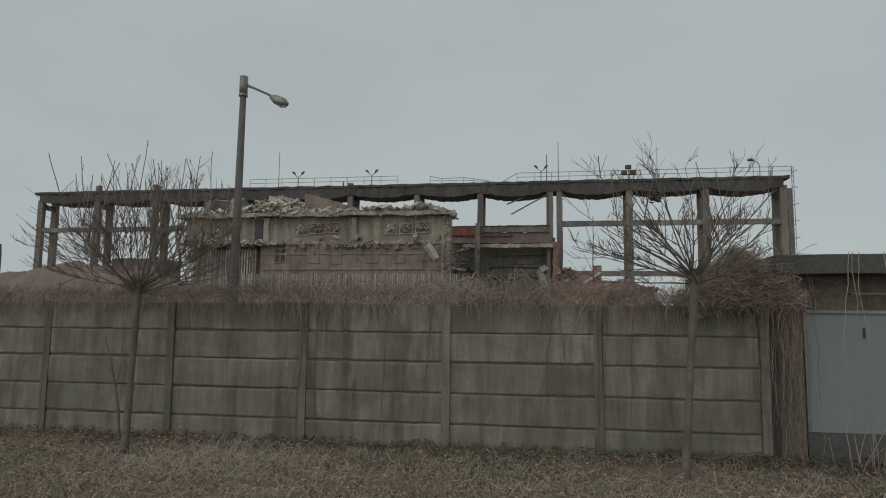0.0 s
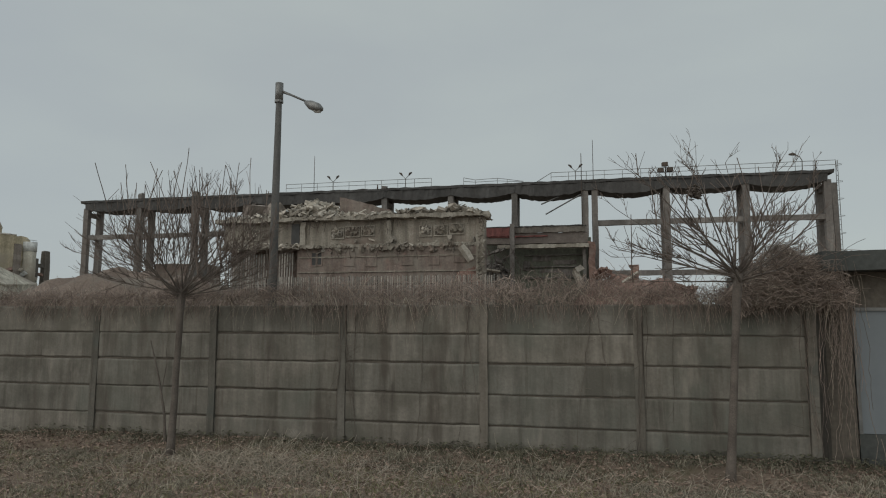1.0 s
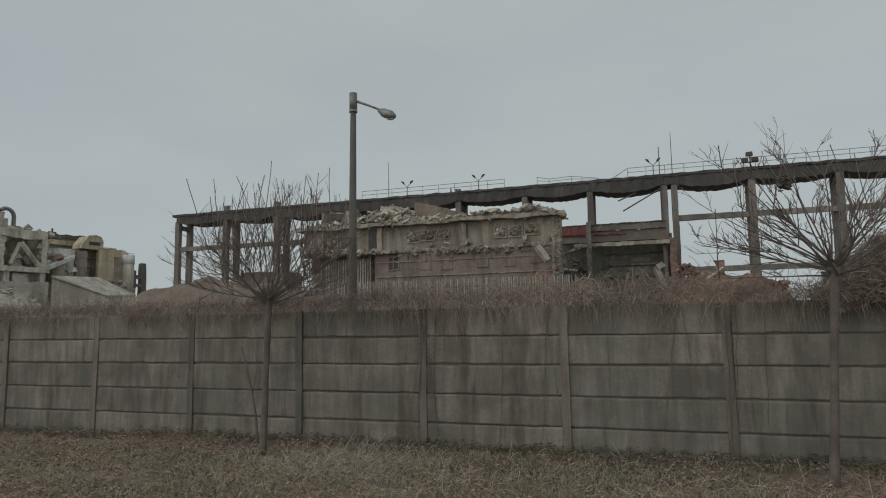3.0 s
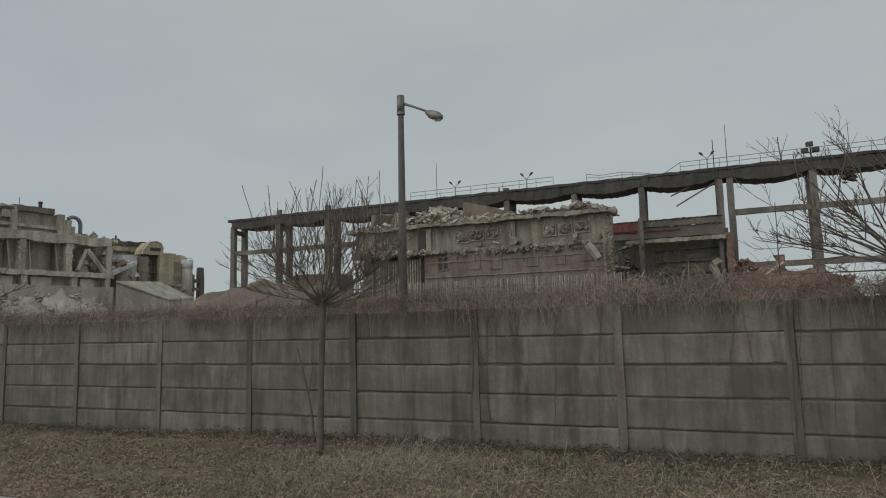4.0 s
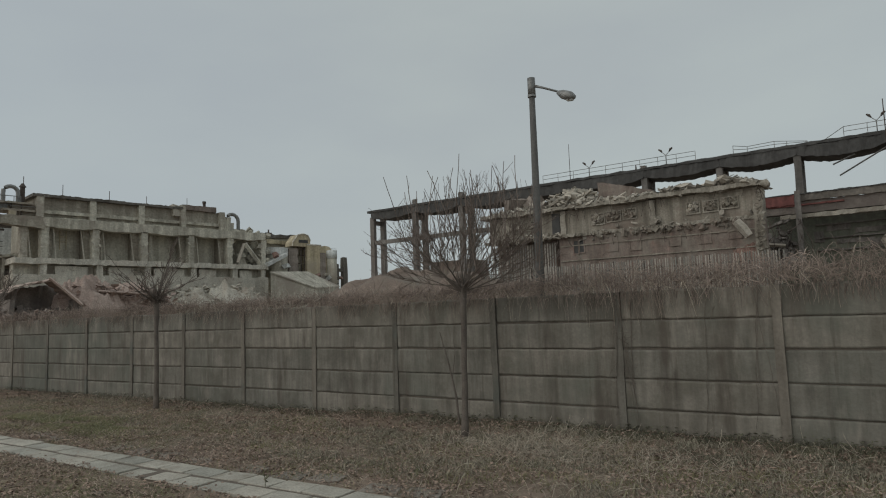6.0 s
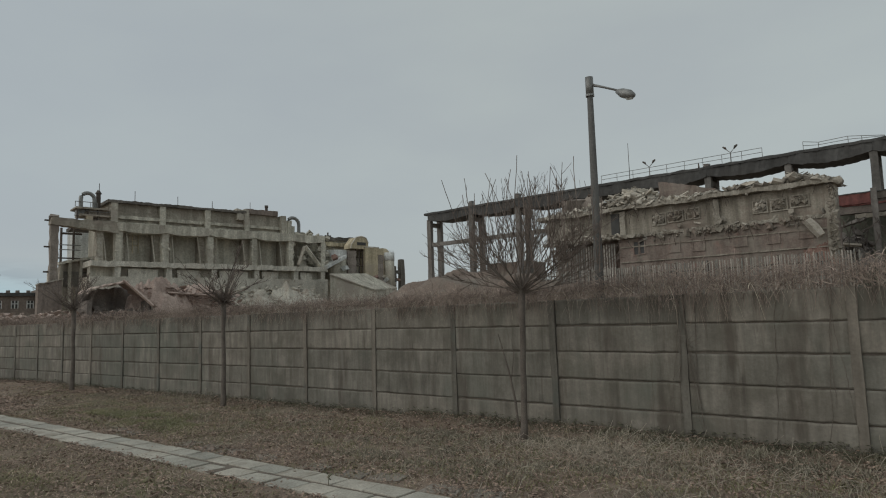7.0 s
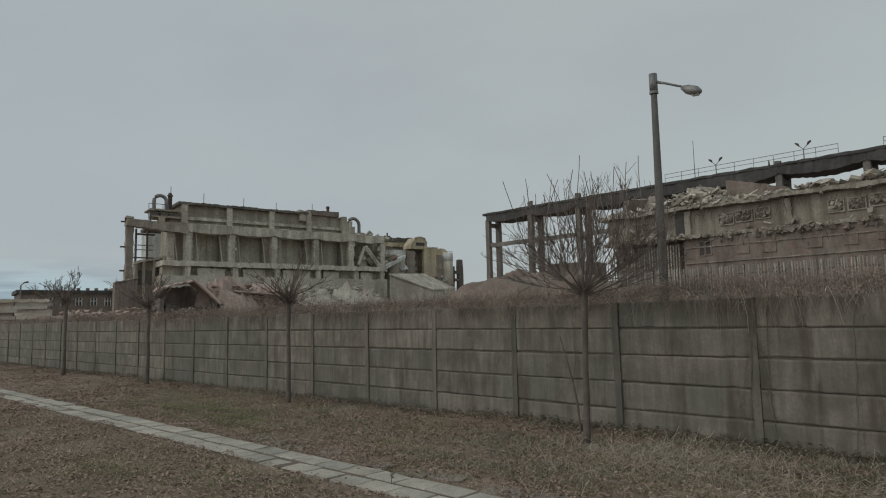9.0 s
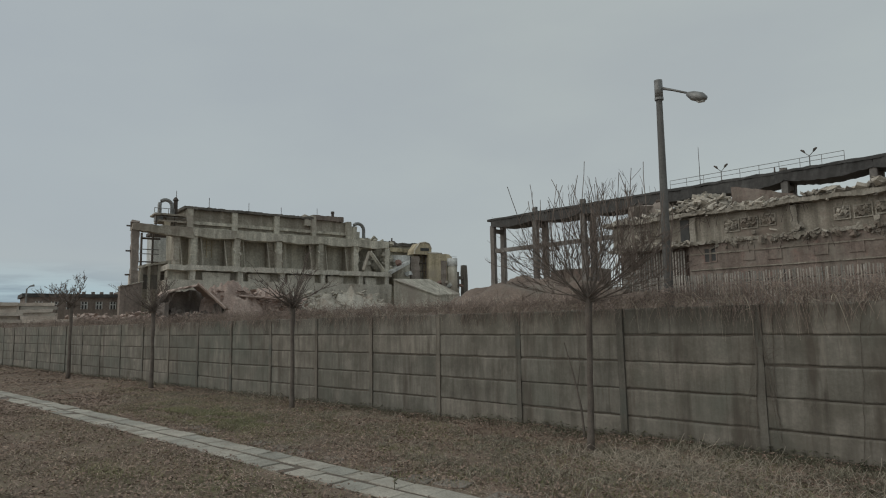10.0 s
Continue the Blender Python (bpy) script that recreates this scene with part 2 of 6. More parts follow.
M_PATHSOIL = surface("dark_joint_soil", (0.115, 0.094, 0.075), (0.19, 0.157, 0.127), 0.4, 1.0, 0.6)
M_LEAF = surface("fallen_leaf", (0.215, 0.154, 0.12), (0.385, 0.285, 0.226), 0.6, 0.85, 0.0, island=0.42)
M_GRASS = surface("winter_grass", (0.14, 0.152, 0.07), (0.30, 0.278, 0.155), 0.9, 0.85, 0.0, island=0.45)
M_MATTED = surface("matted_grey_grass", (0.17, 0.158, 0.115), (0.31, 0.28, 0.215), 0.9, 0.85, 0.0, island=0.5)
M_STRAW = surface("dry_straw_grass", (0.33, 0.262, 0.205), (0.50, 0.405, 0.325), 0.9, 0.85, 0.0, island=0.45)
M_WEED = surface("dark_green_weeds", (0.085, 0.085, 0.056), (0.15, 0.142, 0.095), 0.6, 0.9, 0.0, island=0.4)
M_SAND = surface("reddish_sand", (0.165, 0.125, 0.102), (0.25, 0.195, 0.16), 2, 1.0, 0.8, stain=(0.19, 0.17, 0.14))
M_GARAGE = surface("pale_blue_garage_paint", (0.215, 0.24, 0.258), (0.235, 0.26, 0.278), 1.6, 0.6, 0.03, streak=0.1, grain=0.12)
M_DARK = surface("dark_bitumen_paint", (0.068, 0.074, 0.07), (0.105, 0.109, 0.102), 1, 0.8, 0.2)
M_GARAGE_WALL = surface("dark_garage_render", (0.13, 0.113, 0.092), (0.19, 0.166, 0.138), 1, 0.95, 0.4, streak=0.5)
M_BLACK = surface("black_paint", (0.04, 0.04, 0.04), (0.065, 0.065, 0.062), 0.3, 0.6, 0.0)
M_FARBRICK = surface("brown_brick_house", (0.205, 0.165, 0.142), (0.29, 0.24, 0.208), 4, 0.95, 0.2, streak=0.3)
M_TIMBER = surface("stacked_pale_boards", (0.46, 0.40, 0.345), (0.64, 0.575, 0.50), 1, 0.9, 0.2, streak=0.0, stain=(0.38, 0.31, 0.26), vary=0.2)


# ---- mesh tools ----
class Geo:
    """Collects vertices and faces for one mesh."""

    def __init__(self, seed=1):
        self.v, self.f, self.r = [], [], random.Random(seed)

    def box(self, x0, x1, y0, y1, z0, z1, jit=0.0):
        n = len(self.v)
        for z in (z0, z1):
            for x, y in ((x0, y0), (x1, y0), (x1, y1), (x0, y1)):
                self.v.append(tuple(c + (self.r.uniform(-jit, jit) if jit else 0) for c in (x, y, z)))
        for q in ((3, 2, 1, 0), (4, 5, 6, 7), (0, 1, 5, 4), (1, 2, 6, 5), (2, 3, 7, 6), (3, 0, 4, 7)):
            self.f.append(tuple(n + i for i in q))
        return self

    def bar(self, x0, x1, y0, y1, z0, z1, seg, jit=0.0, axis=0, top=None, bottom=None):
        """A box cut into seg lengths along an axis (0 x, 1 y, 2 z), its rings jittered; top and bottom bend its z along the way."""
        n = len(self.v)
        lo, hi = (x0, y0, z0), (x1, y1, z1)
        others = [a for a in (0, 1, 2) if a != axis]
        for i in range(seg + 1):
            s = i / seg
            for k, (p, q) in enumerate(((0, 0), (1, 0), (1, 1), (0, 1))):
                c = [0, 0, 0]
                c[axis] = lo[axis] + (hi[axis] - lo[axis]) * s
                c[others[0]] = (lo, hi)[p][others[0]]
                c[others[1]] = (lo, hi)[q][others[1]]
                if axis != 2:
                    if q and top:
                        c[2] += top(s)
                    if not q and bottom:
                        c[2] += bottom(s)
                self.v.append(tuple(a + self.r.uniform(-jit, jit) for a in c))
        flip = axis == 1
        for i in range(seg):
            for k in range(4):
                a, b = n + i * 4 + k, n + i * 4 + (k + 1) % 4
                q = (a, b, b + 4, a + 4)
                self.f.append(q if flip else q[::-1])
        ends = (n, n + 1, n + 2, n + 3), tuple(n + seg * 4 + i for i in (3, 2, 1, 0))
        for q in ends:
            self.f.append(q[::-1] if flip else q)
        return self

    def tube(self, pts, radii, sides=5, cap=True):
        n = len(self.v)
        pts = [Vector(p) for p in pts]
        for i, p in enumerate(pts):
            d = (pts[min(i + 1, len(pts) - 1)] - pts[max(i - 1, 0)])
            d = d.normalized() if d.length > 1e-9 else Vector((0, 0, 1))
            s = d.cross(Vector((0, 0, 1)) if abs(d.z) < 0.9 else Vector((1, 0, 0))).normalized()
            u = s.cross(d)
            r = radii[i] if isinstance(radii, (list, tuple)) else radii
            for k in range(sides):
                a = 2 * math.pi * k / sides
                self.v.append(tuple(p + (s * math.cos(a) + u * math.sin(a)) * r))
        for i in range(len(pts) - 1):
            for k in range(sides):
                a, b = n + i * sides + k, n + i * sides + (k + 1) % sides
                self.f.append((a, b, b + sides, a + sides))
        if cap:
            self.f.append(tuple(n + k for k in reversed(range(sides))))
            self.f.append(tuple(n + (len(pts) - 1) * sides + k for k in range(sides)))
        return self

    def lump(self, x, y, z, sx, sy, sz, jit=0.25):
        """A broken block: a turned, jittered box with cut corners."""
        r = self.r
        m = Euler((r.uniform(-0.7, 0.7), r.uniform(-0.7, 0.7), r.uniform(0, 3.1))).to_matrix()
        n = len(self.v)
        for c in ((-1, -1, -1), (1, -1, -1), (1, 1, -1), (-1, 1, -1), (-1, -1, 1), (1, -1, 1), (1, 1, 1), (-1, 1, 1)):
            p = m @ Vector([c[i] * s * 0.5 * (1 + r.uniform(-jit, jit) * 1.6) for i, s in enumerate((sx, sy, sz))])
            self.v.append((x + p.x, y + p.y, z + p.z))
        for q in ((3, 2, 1, 0), (4, 5, 6, 7), (0, 1, 5, 4), (1, 2, 6, 5), (2, 3, 7, 6), (3, 0, 4, 7)):
            self.f.append(tuple(n + i for i in q))
        return self

    def heap(self, x, y, rx, ry, h, seed=0, rings=14, sides=40, rough=0.16, z0=0.0, power=1.4, freq=0.45):
        """A heap on the ground, with an uneven surface."""
        n = len(self.v)
        for i in range(rings + 1):
            s = i / rings
            for k in range(sides):
                a = 2 * math.pi * k / sides
                px, py = x + rx * s * math.cos(a), y + ry * s * math.sin(a)
                w = noise.fractal(Vector((px * freq, py * freq, seed)), 1.0, 2.0, 4)
                self.v.append((px, py, z0 + max(-0.3, h * ((1 - s ** power) + rough * w * (1.1 - s)))))
        for i in range(rings):
            for k in range(sides):
                a, b = n + i * sides + k, n + i * sides + (k + 1) % sides
                self.f.append((a, a + sides, b + sides, b))
        return self

    def mesh(self, name, mat, smooth=False):
        me = bpy.data.meshes.new(name)
        me.from_pydata(self.v, [], self.f)
        me.materials.append(mat)
        if smooth:
            me.polygons.foreach_set("use_smooth", [True] * len(me.polygons))
        me.update()
        return me


def thing(name, label, category, x=0, y=0, z=0, turn=0, group="", kind=""):
    ob = new(name)
    ob.matrix_basis = pose(x, y, z, 0, 0, turn)
    return tagged(ob, label, category, group, kind)


def part(name, geo, mat, parent, label="", smooth=False, kind="", local=False):
    """Links geo, given in the world (or, local, in the thing's own axes), as one mesh under a thing or part."""
    me = geo.mesh(name, mat, smooth)
    root = parent
    while root.parent:
        root = root.parent
    if not local:
        me.transform(root.matrix_basis.inverted())
    ob = new(name, me)
    ob.parent = parent
    return tagged(ob, label=label, kind=kind)


def solid(name, geo, mat, label, category="", kind="", smooth=False, group=""):
    """One plain mesh as a top-level thing."""
    return tagged(new(name, geo.mesh(name, mat, smooth)), label, category, group, kind)


def bend(r, p, d, length, n, lift, wob):
    pts = [p]
    d = d.normalized()
    for _ in range(n):
        d = (d + Vector((r.uniform(-wob, wob), r.uniform(-wob, wob), r.uniform(-wob, wob) + lift))).normalized()
        p = p + d * (length / n)
        pts.append(p)
    return pts, d


# ---- ground ----
PITCH, POST0, BAYS, STRAIGHT = 2.06, 8.24, 38, 6
KINK, SLOPE = POST0 - STRAIGHT * PITCH, 0.0338


def wall_y(x):
    """The wall's line: straight, with a slight turn at its seventh post."""
    return 0.0 if x > KINK else SLOPE * (x - KINK)


def path_y(x):
    return -4.33 + 0.031 * (x + 0.8)


def ground_z(x, y):
    y0 = y - wall_y(x)
    flat = min(1.0, max(0.0, (abs(y - path_y(x)) - 0.45) / 0.5))
    bank = 0.09 * math.exp(-((y0 + 0.25) / 0.55) ** 2) * (1 if x > -3 else 0.3)
    return bank - 0.012 * (1 - flat) + flat * (0.035 * noise.noise(Vector((x * 0.5, y * 0.5, 3))) + 0.02 * noise.noise(Vector((x * 1.7, y * 1.7, 5))))


def ground():
    g = Geo(2)
    xs = [-3000, -800, -300, -150, -90, -60] + [-45 + 0.45 * i for i in range(134)] + [20, 35, 60, 150, 400, 1200, 3000]
    ys = [-3000, -800, -200, -60, -25] + [-14 + 0.4 * i for i in range(37)] + [2, 5, 12, 25, 45, 80, 150, 400, 1200, 3000]
    for y in ys:
        for x in xs:
            near = -46 < x < 16 and -15 < y < 1
            g.v.append((x, y, ground_z(x, y) if near else -0.05 if abs(x) > 200 or abs(y) > 200 else 0.0))
    w = len(xs)
    for j in range(len(ys) - 1):
        for i in range(w - 1):
            a = j * w + i
            g.f.append((a, a + 1, a + w + 1, a + w))
    return solid("ground", g, M_SOIL, "bare soil under dead leaves and winter grass", kind="structure", smooth=True)


ground()

# ---- perimeter wall ----
JOINTS = (-0.02, 0.40, 0.815, 1.232, 1.632, 2.05)


def perimeter_wall():
    g = Geo(3)
    end = POST0 - BAYS * PITCH
    g.box(KINK, POST0, -0.012, 0.012, -0.3, 2.0)
    n = len(g.v)
    g.box(end, KINK, -0.012, 0.012, -0.3, 2.0)
    for k in range(n, len(g.v)):
        a, b, c = g.v[k]
        g.v[k] = (a, b + wall_y(a), c)
    wall = solid("wall_perimeter", g, M_JOINT, "grey prefabricated concrete panel wall with vine-covered top", kind="structure")
    r = random.Random(5)
    panels = []
    for k in range(8):
        p = Geo(20 + k)
        L, T = PITCH - 0.115, 0.024
        # a slab with worn, chipped and slightly wavy long edges
        n = 16
        ph, sag = r.uniform(0, 6), r.uniform(0.0, 0.02)
        for i in range(n + 1):
            x = -L / 2 + L * i / n
            e0 = 0.006 + 0.010 * abs(math.sin(ph + 0.9 * i)) + r.uniform(0, 0.014) + (0.02 if r.random() < 0.06 else 0)
            e1 = 0.006 + sag * math.sin(math.pi * i / n) + r.uniform(0, 0.016) + (0.02 if r.random() < 0.06 else 0)
            bow = 0.006 * math.sin(math.pi * i / n)
            p.v += [(x, 0, e0), (x, -T * 0.7 - bow, e0 + 0.012), (x, -T - bow, e0 + 0.05), (x, -T - bow, 1 - e1 - 0.06), (x, -T * 0.6 - bow, 1 - e1 - 0.014), (x, -0.004, 1 - e1)]
        for i in range(n):
            for q in range(5):
                a = i * 6 + q
                p.f.append((a, a + 6, a + 7, a + 1))
            p.f.append((i * 6 + 5, i * 6 + 11, i * 6 + 6, i * 6))
        p.f += [tuple(range(6)), tuple(n * 6 + q for q in (5, 4, 3, 2, 1, 0))]
        panels.append(p.mesh("panel", M_PANEL))
    posts = []
    for k in range(4):
        post = Geo(9 + k)
        post.bar(-0.055, 0.055, -0.058, 0.06, -0.3, 2.04, 14, 0.0045, axis=2)
        posts.append(post.mesh("post", M_POST))
    for b in range(BAYS + 1):
        x = POST0 - b * PITCH
        o = new("post", posts[r.randrange(4)])
        o.parent = wall
        o.location = (x, wall_y(x), r.uniform(-0.02, 0.02))
        o.rotation_euler = (r.uniform(-0.008, 0.008), r.uniform(-0.01, 0.01), 0)
        if b == BAYS:
            break
        lean = r.uniform(-0.01, 0.01)
        for j in range(5):
            o = new("panel", panels[r.randrange(8)])
            o.parent = wall
            h = JOINTS[j + 1] - JOINTS[j]
            x = POST0 - (b + 0.5) * PITCH
            o.location = (x, wall_y(x) - 0.008 + r.uniform(-0.006, 0.004), JOINTS[j] + r.uniform(-0.006, 0.006))
            o.scale = (1, 1, h)
            o.rotation_euler = (lean + r.uniform(-0.012, 0.012), r.uniform(-0.005, 0.005), 0 if b < STRAIGHT else math.atan(SLOPE))


perimeter_wall()


# ---- ruined hall ----
HALL_Y, REAR_Y = 48.0, 49.8
COLS = (-44.4, -38.2, -32.0, -25.6, -18.9, -12.4, -6.1, -0.35, 5.8, 6.6, 12.5, 18.75, 24.9)


def hall():
    t = thing("hall_skeleton", "burnt-out concrete frame of a demolished factory hall", "ruin", -10, HALL_Y, 0)
    for i, x in enumerate(COLS):
        w = 0.27 if i not in (8, 9) else 0.24
        g = Geo(100 + i)
        g.bar(x - w, x + w, HALL_Y, HALL_Y + 0.5, 0, 13.2, 14, 0.03, axis=2)
        part("column", g, M_COLUMN, t)
        g = Geo(140 + i)
        g.bar(x - w, x + w, REAR_Y, REAR_Y + 0.5, 0, 13.2, 14, 0.03, axis=2)
        part("column", g, M_COLUMN, t)
        if i not in (8,):
            for z in (12.6, 10.3, 6.2):
                g = Geo(180 + i)
                g.box(x - 0.2, x + 0.2, HALL_Y + 0.5, REAR_Y, z - 0.25, z + 0.2, 0.02)
                part("tie_beam", g, M_COLUMN, t)
    for i in range(len(COLS) - 1):
        x0, x1 = COLS[i], COLS[i + 1]
        if x1 - x0 < 1:
            part("roof_beam", Geo(219).bar(x0, x1, HALL_Y - 0.08, REAR_Y + 0.6, 13.05, 13.71, 2, 0.02), M_HALL_ROOF, t)
            continue
        g = Geo(220 + i)
        belly = 0.26 + 0.14 * ((i * 7) % 5) / 4
        g.bar(x0, x1, HALL_Y - 0.12, REAR_Y + 0.6, 13.1, 13.72, 22, 0.045, axis=0, bottom=lambda s: -(belly + 0.08) * math.sin(math.pi * s) ** 0.8)
        part("roof_beam", g, M_HALL_ROOF, t)
        if i in (0, 1, 2, 3) or x0 > 6:
            g = Geo(260 + i)
            g.bar(x0, x1, HALL_Y + 0.1, HALL_Y + 0.45, 9.95, 10.4, 10, 0.02)
            part("mid_beam", g, M_COLUMN, t)
        if x0 > 6:
            g = Geo(280 + i)
            g.bar(x0, x1, HALL_Y + 0.1, HALL_Y + 0.45, 5.6, 6.05, 10, 0.02)
            part("low_beam", g, M_COLUMN, t)
    g = Geo(300)
    g.bar(-44.9, 25.4, HALL_Y - 0.2, REAR_Y + 0.8, 13.72, 13.95, 120, 0.04)
    part("roof_slab", g, M_HALL_ROOF, t)
    # right-hand end: braced pier
    g = Geo(301)
    g.bar(25.2, 25.55, HALL_Y + 0.0, HALL_Y + 0.6, 0, 12.9, 12, 0.03, axis=2)
    part("pier", g, M_COLUMN, t)
    return t


hall_ob = hall()


def main_building():
    t = thing("brick_building", "half-demolished brick factory building with crumbling grey plaster", "building", -11, 37, 0)
    r = random.Random(31)
    g = Geo(310)
    g.bar(-14.9, -1.22, 35.05, 36.8, 0, 7.0, 20, 0.0).box(-20.9, -14.9, 36.4, 38, 0, 7.0)
    wall = part("lower_wall", g, M_BRICK, t, "bare red brick wall")
    g = Geo(311)
    g.bar(-20.9, -1.22, 35.2, 36.8, 7.0, 8.97, 20, 0.0)
    upper = part("upper_wall", g, M_PLASTER, t, "stained crumbling plaster wall")
    g = Geo(312)
    g.bar(-21.4, -0.95, 34.6, 37.0, 8.98, 9.26, 150, 0.028, bottom=lambda q: 0.07 * math.sin(31 * q) * math.sin(13 * q))
    part("cornice", g, M_CORNICE, t, "broken concrete roof edge")
    g = Geo(313)
    g.tube([(-1.1, 34.7, 9.05), (-0.85, 34.7, 9.05), (-0.85, 35.4, 9.05)], [0.15, 0.24, 0.2], 9)
    part("broken_end", g, M_CORNICE, t)
    for i, x in enumerate((-14.5, -7.95, -1.48)):
        g = Geo(314 + i)
        g.bar(x - 0.2, x + 0.2, 34.98, 35.3, 7.25 if i < 2 else 4.4, 8.95, 10, 0.035, axis=2)
        part("pillar", g, M_CORNICE, t)
    g = Geo(318)
    g.box(-15.45, -14.82, 35.12, 35.25, 7.35, 8.85, 0.03)
    part("gap", g, M_BLACK, upper)
    # walled-up openings of the upper storey
    for k, (x, w) in enumerate(((-12.4, 1.05), (-11.25, 1.1), (-10.05, 1.0), (-5.75, 0.9), (-4.7, 1.0), (-3.6, 1.1), (-18.9, 0.9), (-17.8, 0.9))):
        z0, z1 = 7.8 + r.uniform(-0.08, 0.08), 8.5 + r.uniform(-0.1, 0.05)
        g = Geo(330 + k)
        g.box(x, x + w, 35.1, 35.2, z0 - 0.07, z0).box(x, x + 0.07, 35.1, 35.2, z0, z1).box(x + w - 0.07, x + w, 35.1, 35.2, z0, z1).box(x, x + w, 35.1, 35.2, z1, z1 + 0.07)
        fr = part("window", g, M_CORNICE, t, "walled-up window opening")
        g = Geo(350 + k)
        for _ in range(12):
            g.lump(x + r.uniform(0.15, w - 0.15), 35.14, r.uniform(z0 + 0.1, z1 - 0.08), 0.34, 0.16, 0.24)
        part("infill", g, M_PLASTER if k % 3 else M_RUBBLE, fr, kind="stuff")
    # openings of the brick wall
    for k, (x, w, z0, z1) in enumerate(((-13.75, 0.3, 5.75, 6.65), (-13.3, 0.3, 5.8, 6.65), (-9.6, 0.7, 5.7, 6.45), (-6.95, 0.7, 5.75, 6.4), (-4.95, 0.6, 5.75, 6.5), (-11.2, 0.65, 5.75, 6.7), (-3.2, 0.7, 5.9, 6.6))):
        g = Geo(360 + k)
        g.box(x - 0.08, x + w + 0.08, 34.98, 35.05, z0 - 0.09, z0).box(x - 0.08, x, 34.99, 35.05, z0, z1).box(x + w, x + w + 0.08, 34.99, 35.05, z0, z1)
        fr = part("window", g, M_BRICK, t, "small blind window")
        g = Geo(370 + k)
        g.box(x, x + w, 35.02, 35.045, z0, z1)
        part("pane", g, M_BLACK if k < 2 else M_BRICK, fr)
    g = Geo(380)
    g.bar(-14.8, -1.5, 34.98, 35.05, 6.28, 6.36, 40, 0.012).bar(-14.8, -1.2, 34.96, 35.05, 5.2, 5.27, 40, 0.012)
    part("band", g, M_PLASTER, wall)
    # torn plaster and slab edge between the storeys
    g = Geo(381)
    g.bar(-20.9, -13.0, 34.5, 35.25, 6.95, 7.15, 60, 0.06).bar(-13.0, -1.5, 34.95, 35.2, 6.98, 7.2, 90, 0.05)
    part("floor_edge", g, M_CORNICE, t, "torn concrete floor edge")
    for k, (x, z, w, h) in enumerate(((-12.3, 6.95, 0.9, 0.5), (-11.5, 7.05, 0.5, 0.3), (-10.05, 6.9, 0.34, 0.54), (-9.55, 6.9, 0.46, 0.7), (-8.7, 6.9, 0.74, 0.42), (-8.1, 6.95, 0.44, 0.46), (-7.45, 6.9, 0.42, 0.65),
                                      (-7.0, 6.85, 0.26, 0.45), (-6.4, 6.8, 0.29, 0.48), (-5.9, 6.85, 0.55, 0.5), (-5.0, 6.75, 0.43, 0.5), (-4.2, 6.95, 0.46, 0.37), (-3.65, 7.1, 0.49, 0.42), (-2.95, 6.9, 0.42, 0.6))):
        g = Geo(800 + k)
        g.lump(x + w / 2, 34.88, z, w * 0.85, 0.2, h * 0.65, 0.3).lump(x + w * 0.35, 34.86, z + 0.12, w * 0.55, 0.2, h * 0.4, 0.35)
        part("hanging_block", g, M_PLASTER, t, "broken concrete block hanging on bars")
    g = Geo(382)
    for _ in range(40):
        g.lump(r.uniform(-13.4, -2.2), 34.9 + r.uniform(-0.1, 0.1), r.gauss(7.0, 0.18), 0.06 + 0.3 * r.random() ** 2, 0.12, 0.04 + 0.16 * r.random() ** 2)
    for _ in range(60):
        g.lump(r.uniform(-20.5, -14.5), 34.5, r.gauss(7.1, 0.14), r.uniform(0.15, 0.6), 0.3, r.uniform(0.04, 0.12))
    for _ in range(14):
        g.lump(r.uniform(-13.5, -1.5), 35.0, r.uniform(6.5, 7.6), r.uniform(0.2, 0.7), 0.08, r.uniform(0.1, 0.4))
    for _ in range(24):
        x = r.uniform(-21, -1.2)
        g.lump(x, 34.62 + r.uniform(-0.1, 0.1), r.uniform(8.85, 9.3), 0.06 + 0.5 * r.random() ** 3, 0.2, 0.04 + 0.2 * r.random() ** 2)
    part("hanging_rubble", g, M_RUBBLE, t, "broken concrete lumps hanging on bars", kind="stuff")
    g = Geo(383)
    g.tube([(-2.65, 34.6, 6.85), (-2.3, 34.6, 6.4), (-1.95, 34.55, 5.85)], [0.26, 0.3, 0.25], 4)
    part("hanging_slab", g, M_RUBBLE, t)
    g = Geo(384)
    for _ in range(60):
        x = r.uniform(-20, -1.2)
        q, _e = bend(r, Vector((x, 34.7, r.choice((7.1, 9.0)))), Vector((r.uniform(-0.6, 0.6), -0.2, -1)), r.uniform(0.4, 1.2), 4, 0, 0.3)
        g.tube(q, 0.018, 3, cap=False)
    part("reinforcement", g, M_IRON, t, "bent rusty steel bars", kind="stuff")
    g = Geo(385)
    g.bar(-3.0, -1.26, 34.99, 35.05, 4.2, 5.1, 16, 0.07, top=lambda q: 0.55 * q)
    part("fresh_breakage", g, M_ORANGE, t, "freshly broken orange brick", kind="stuff")
    g = Geo(386)
    for _ in range(50):
        g.lump(-1.32 + r.uniform(-0.15, 0.12), 35.1, r.uniform(4.4, 8.9), 0.25, 0.3, 0.4, 0.3)
    part("broken_corner", g, M_PLASTER, t, kind="stuff")
    # rubble and slabs left on the roof
    g = Geo(387)
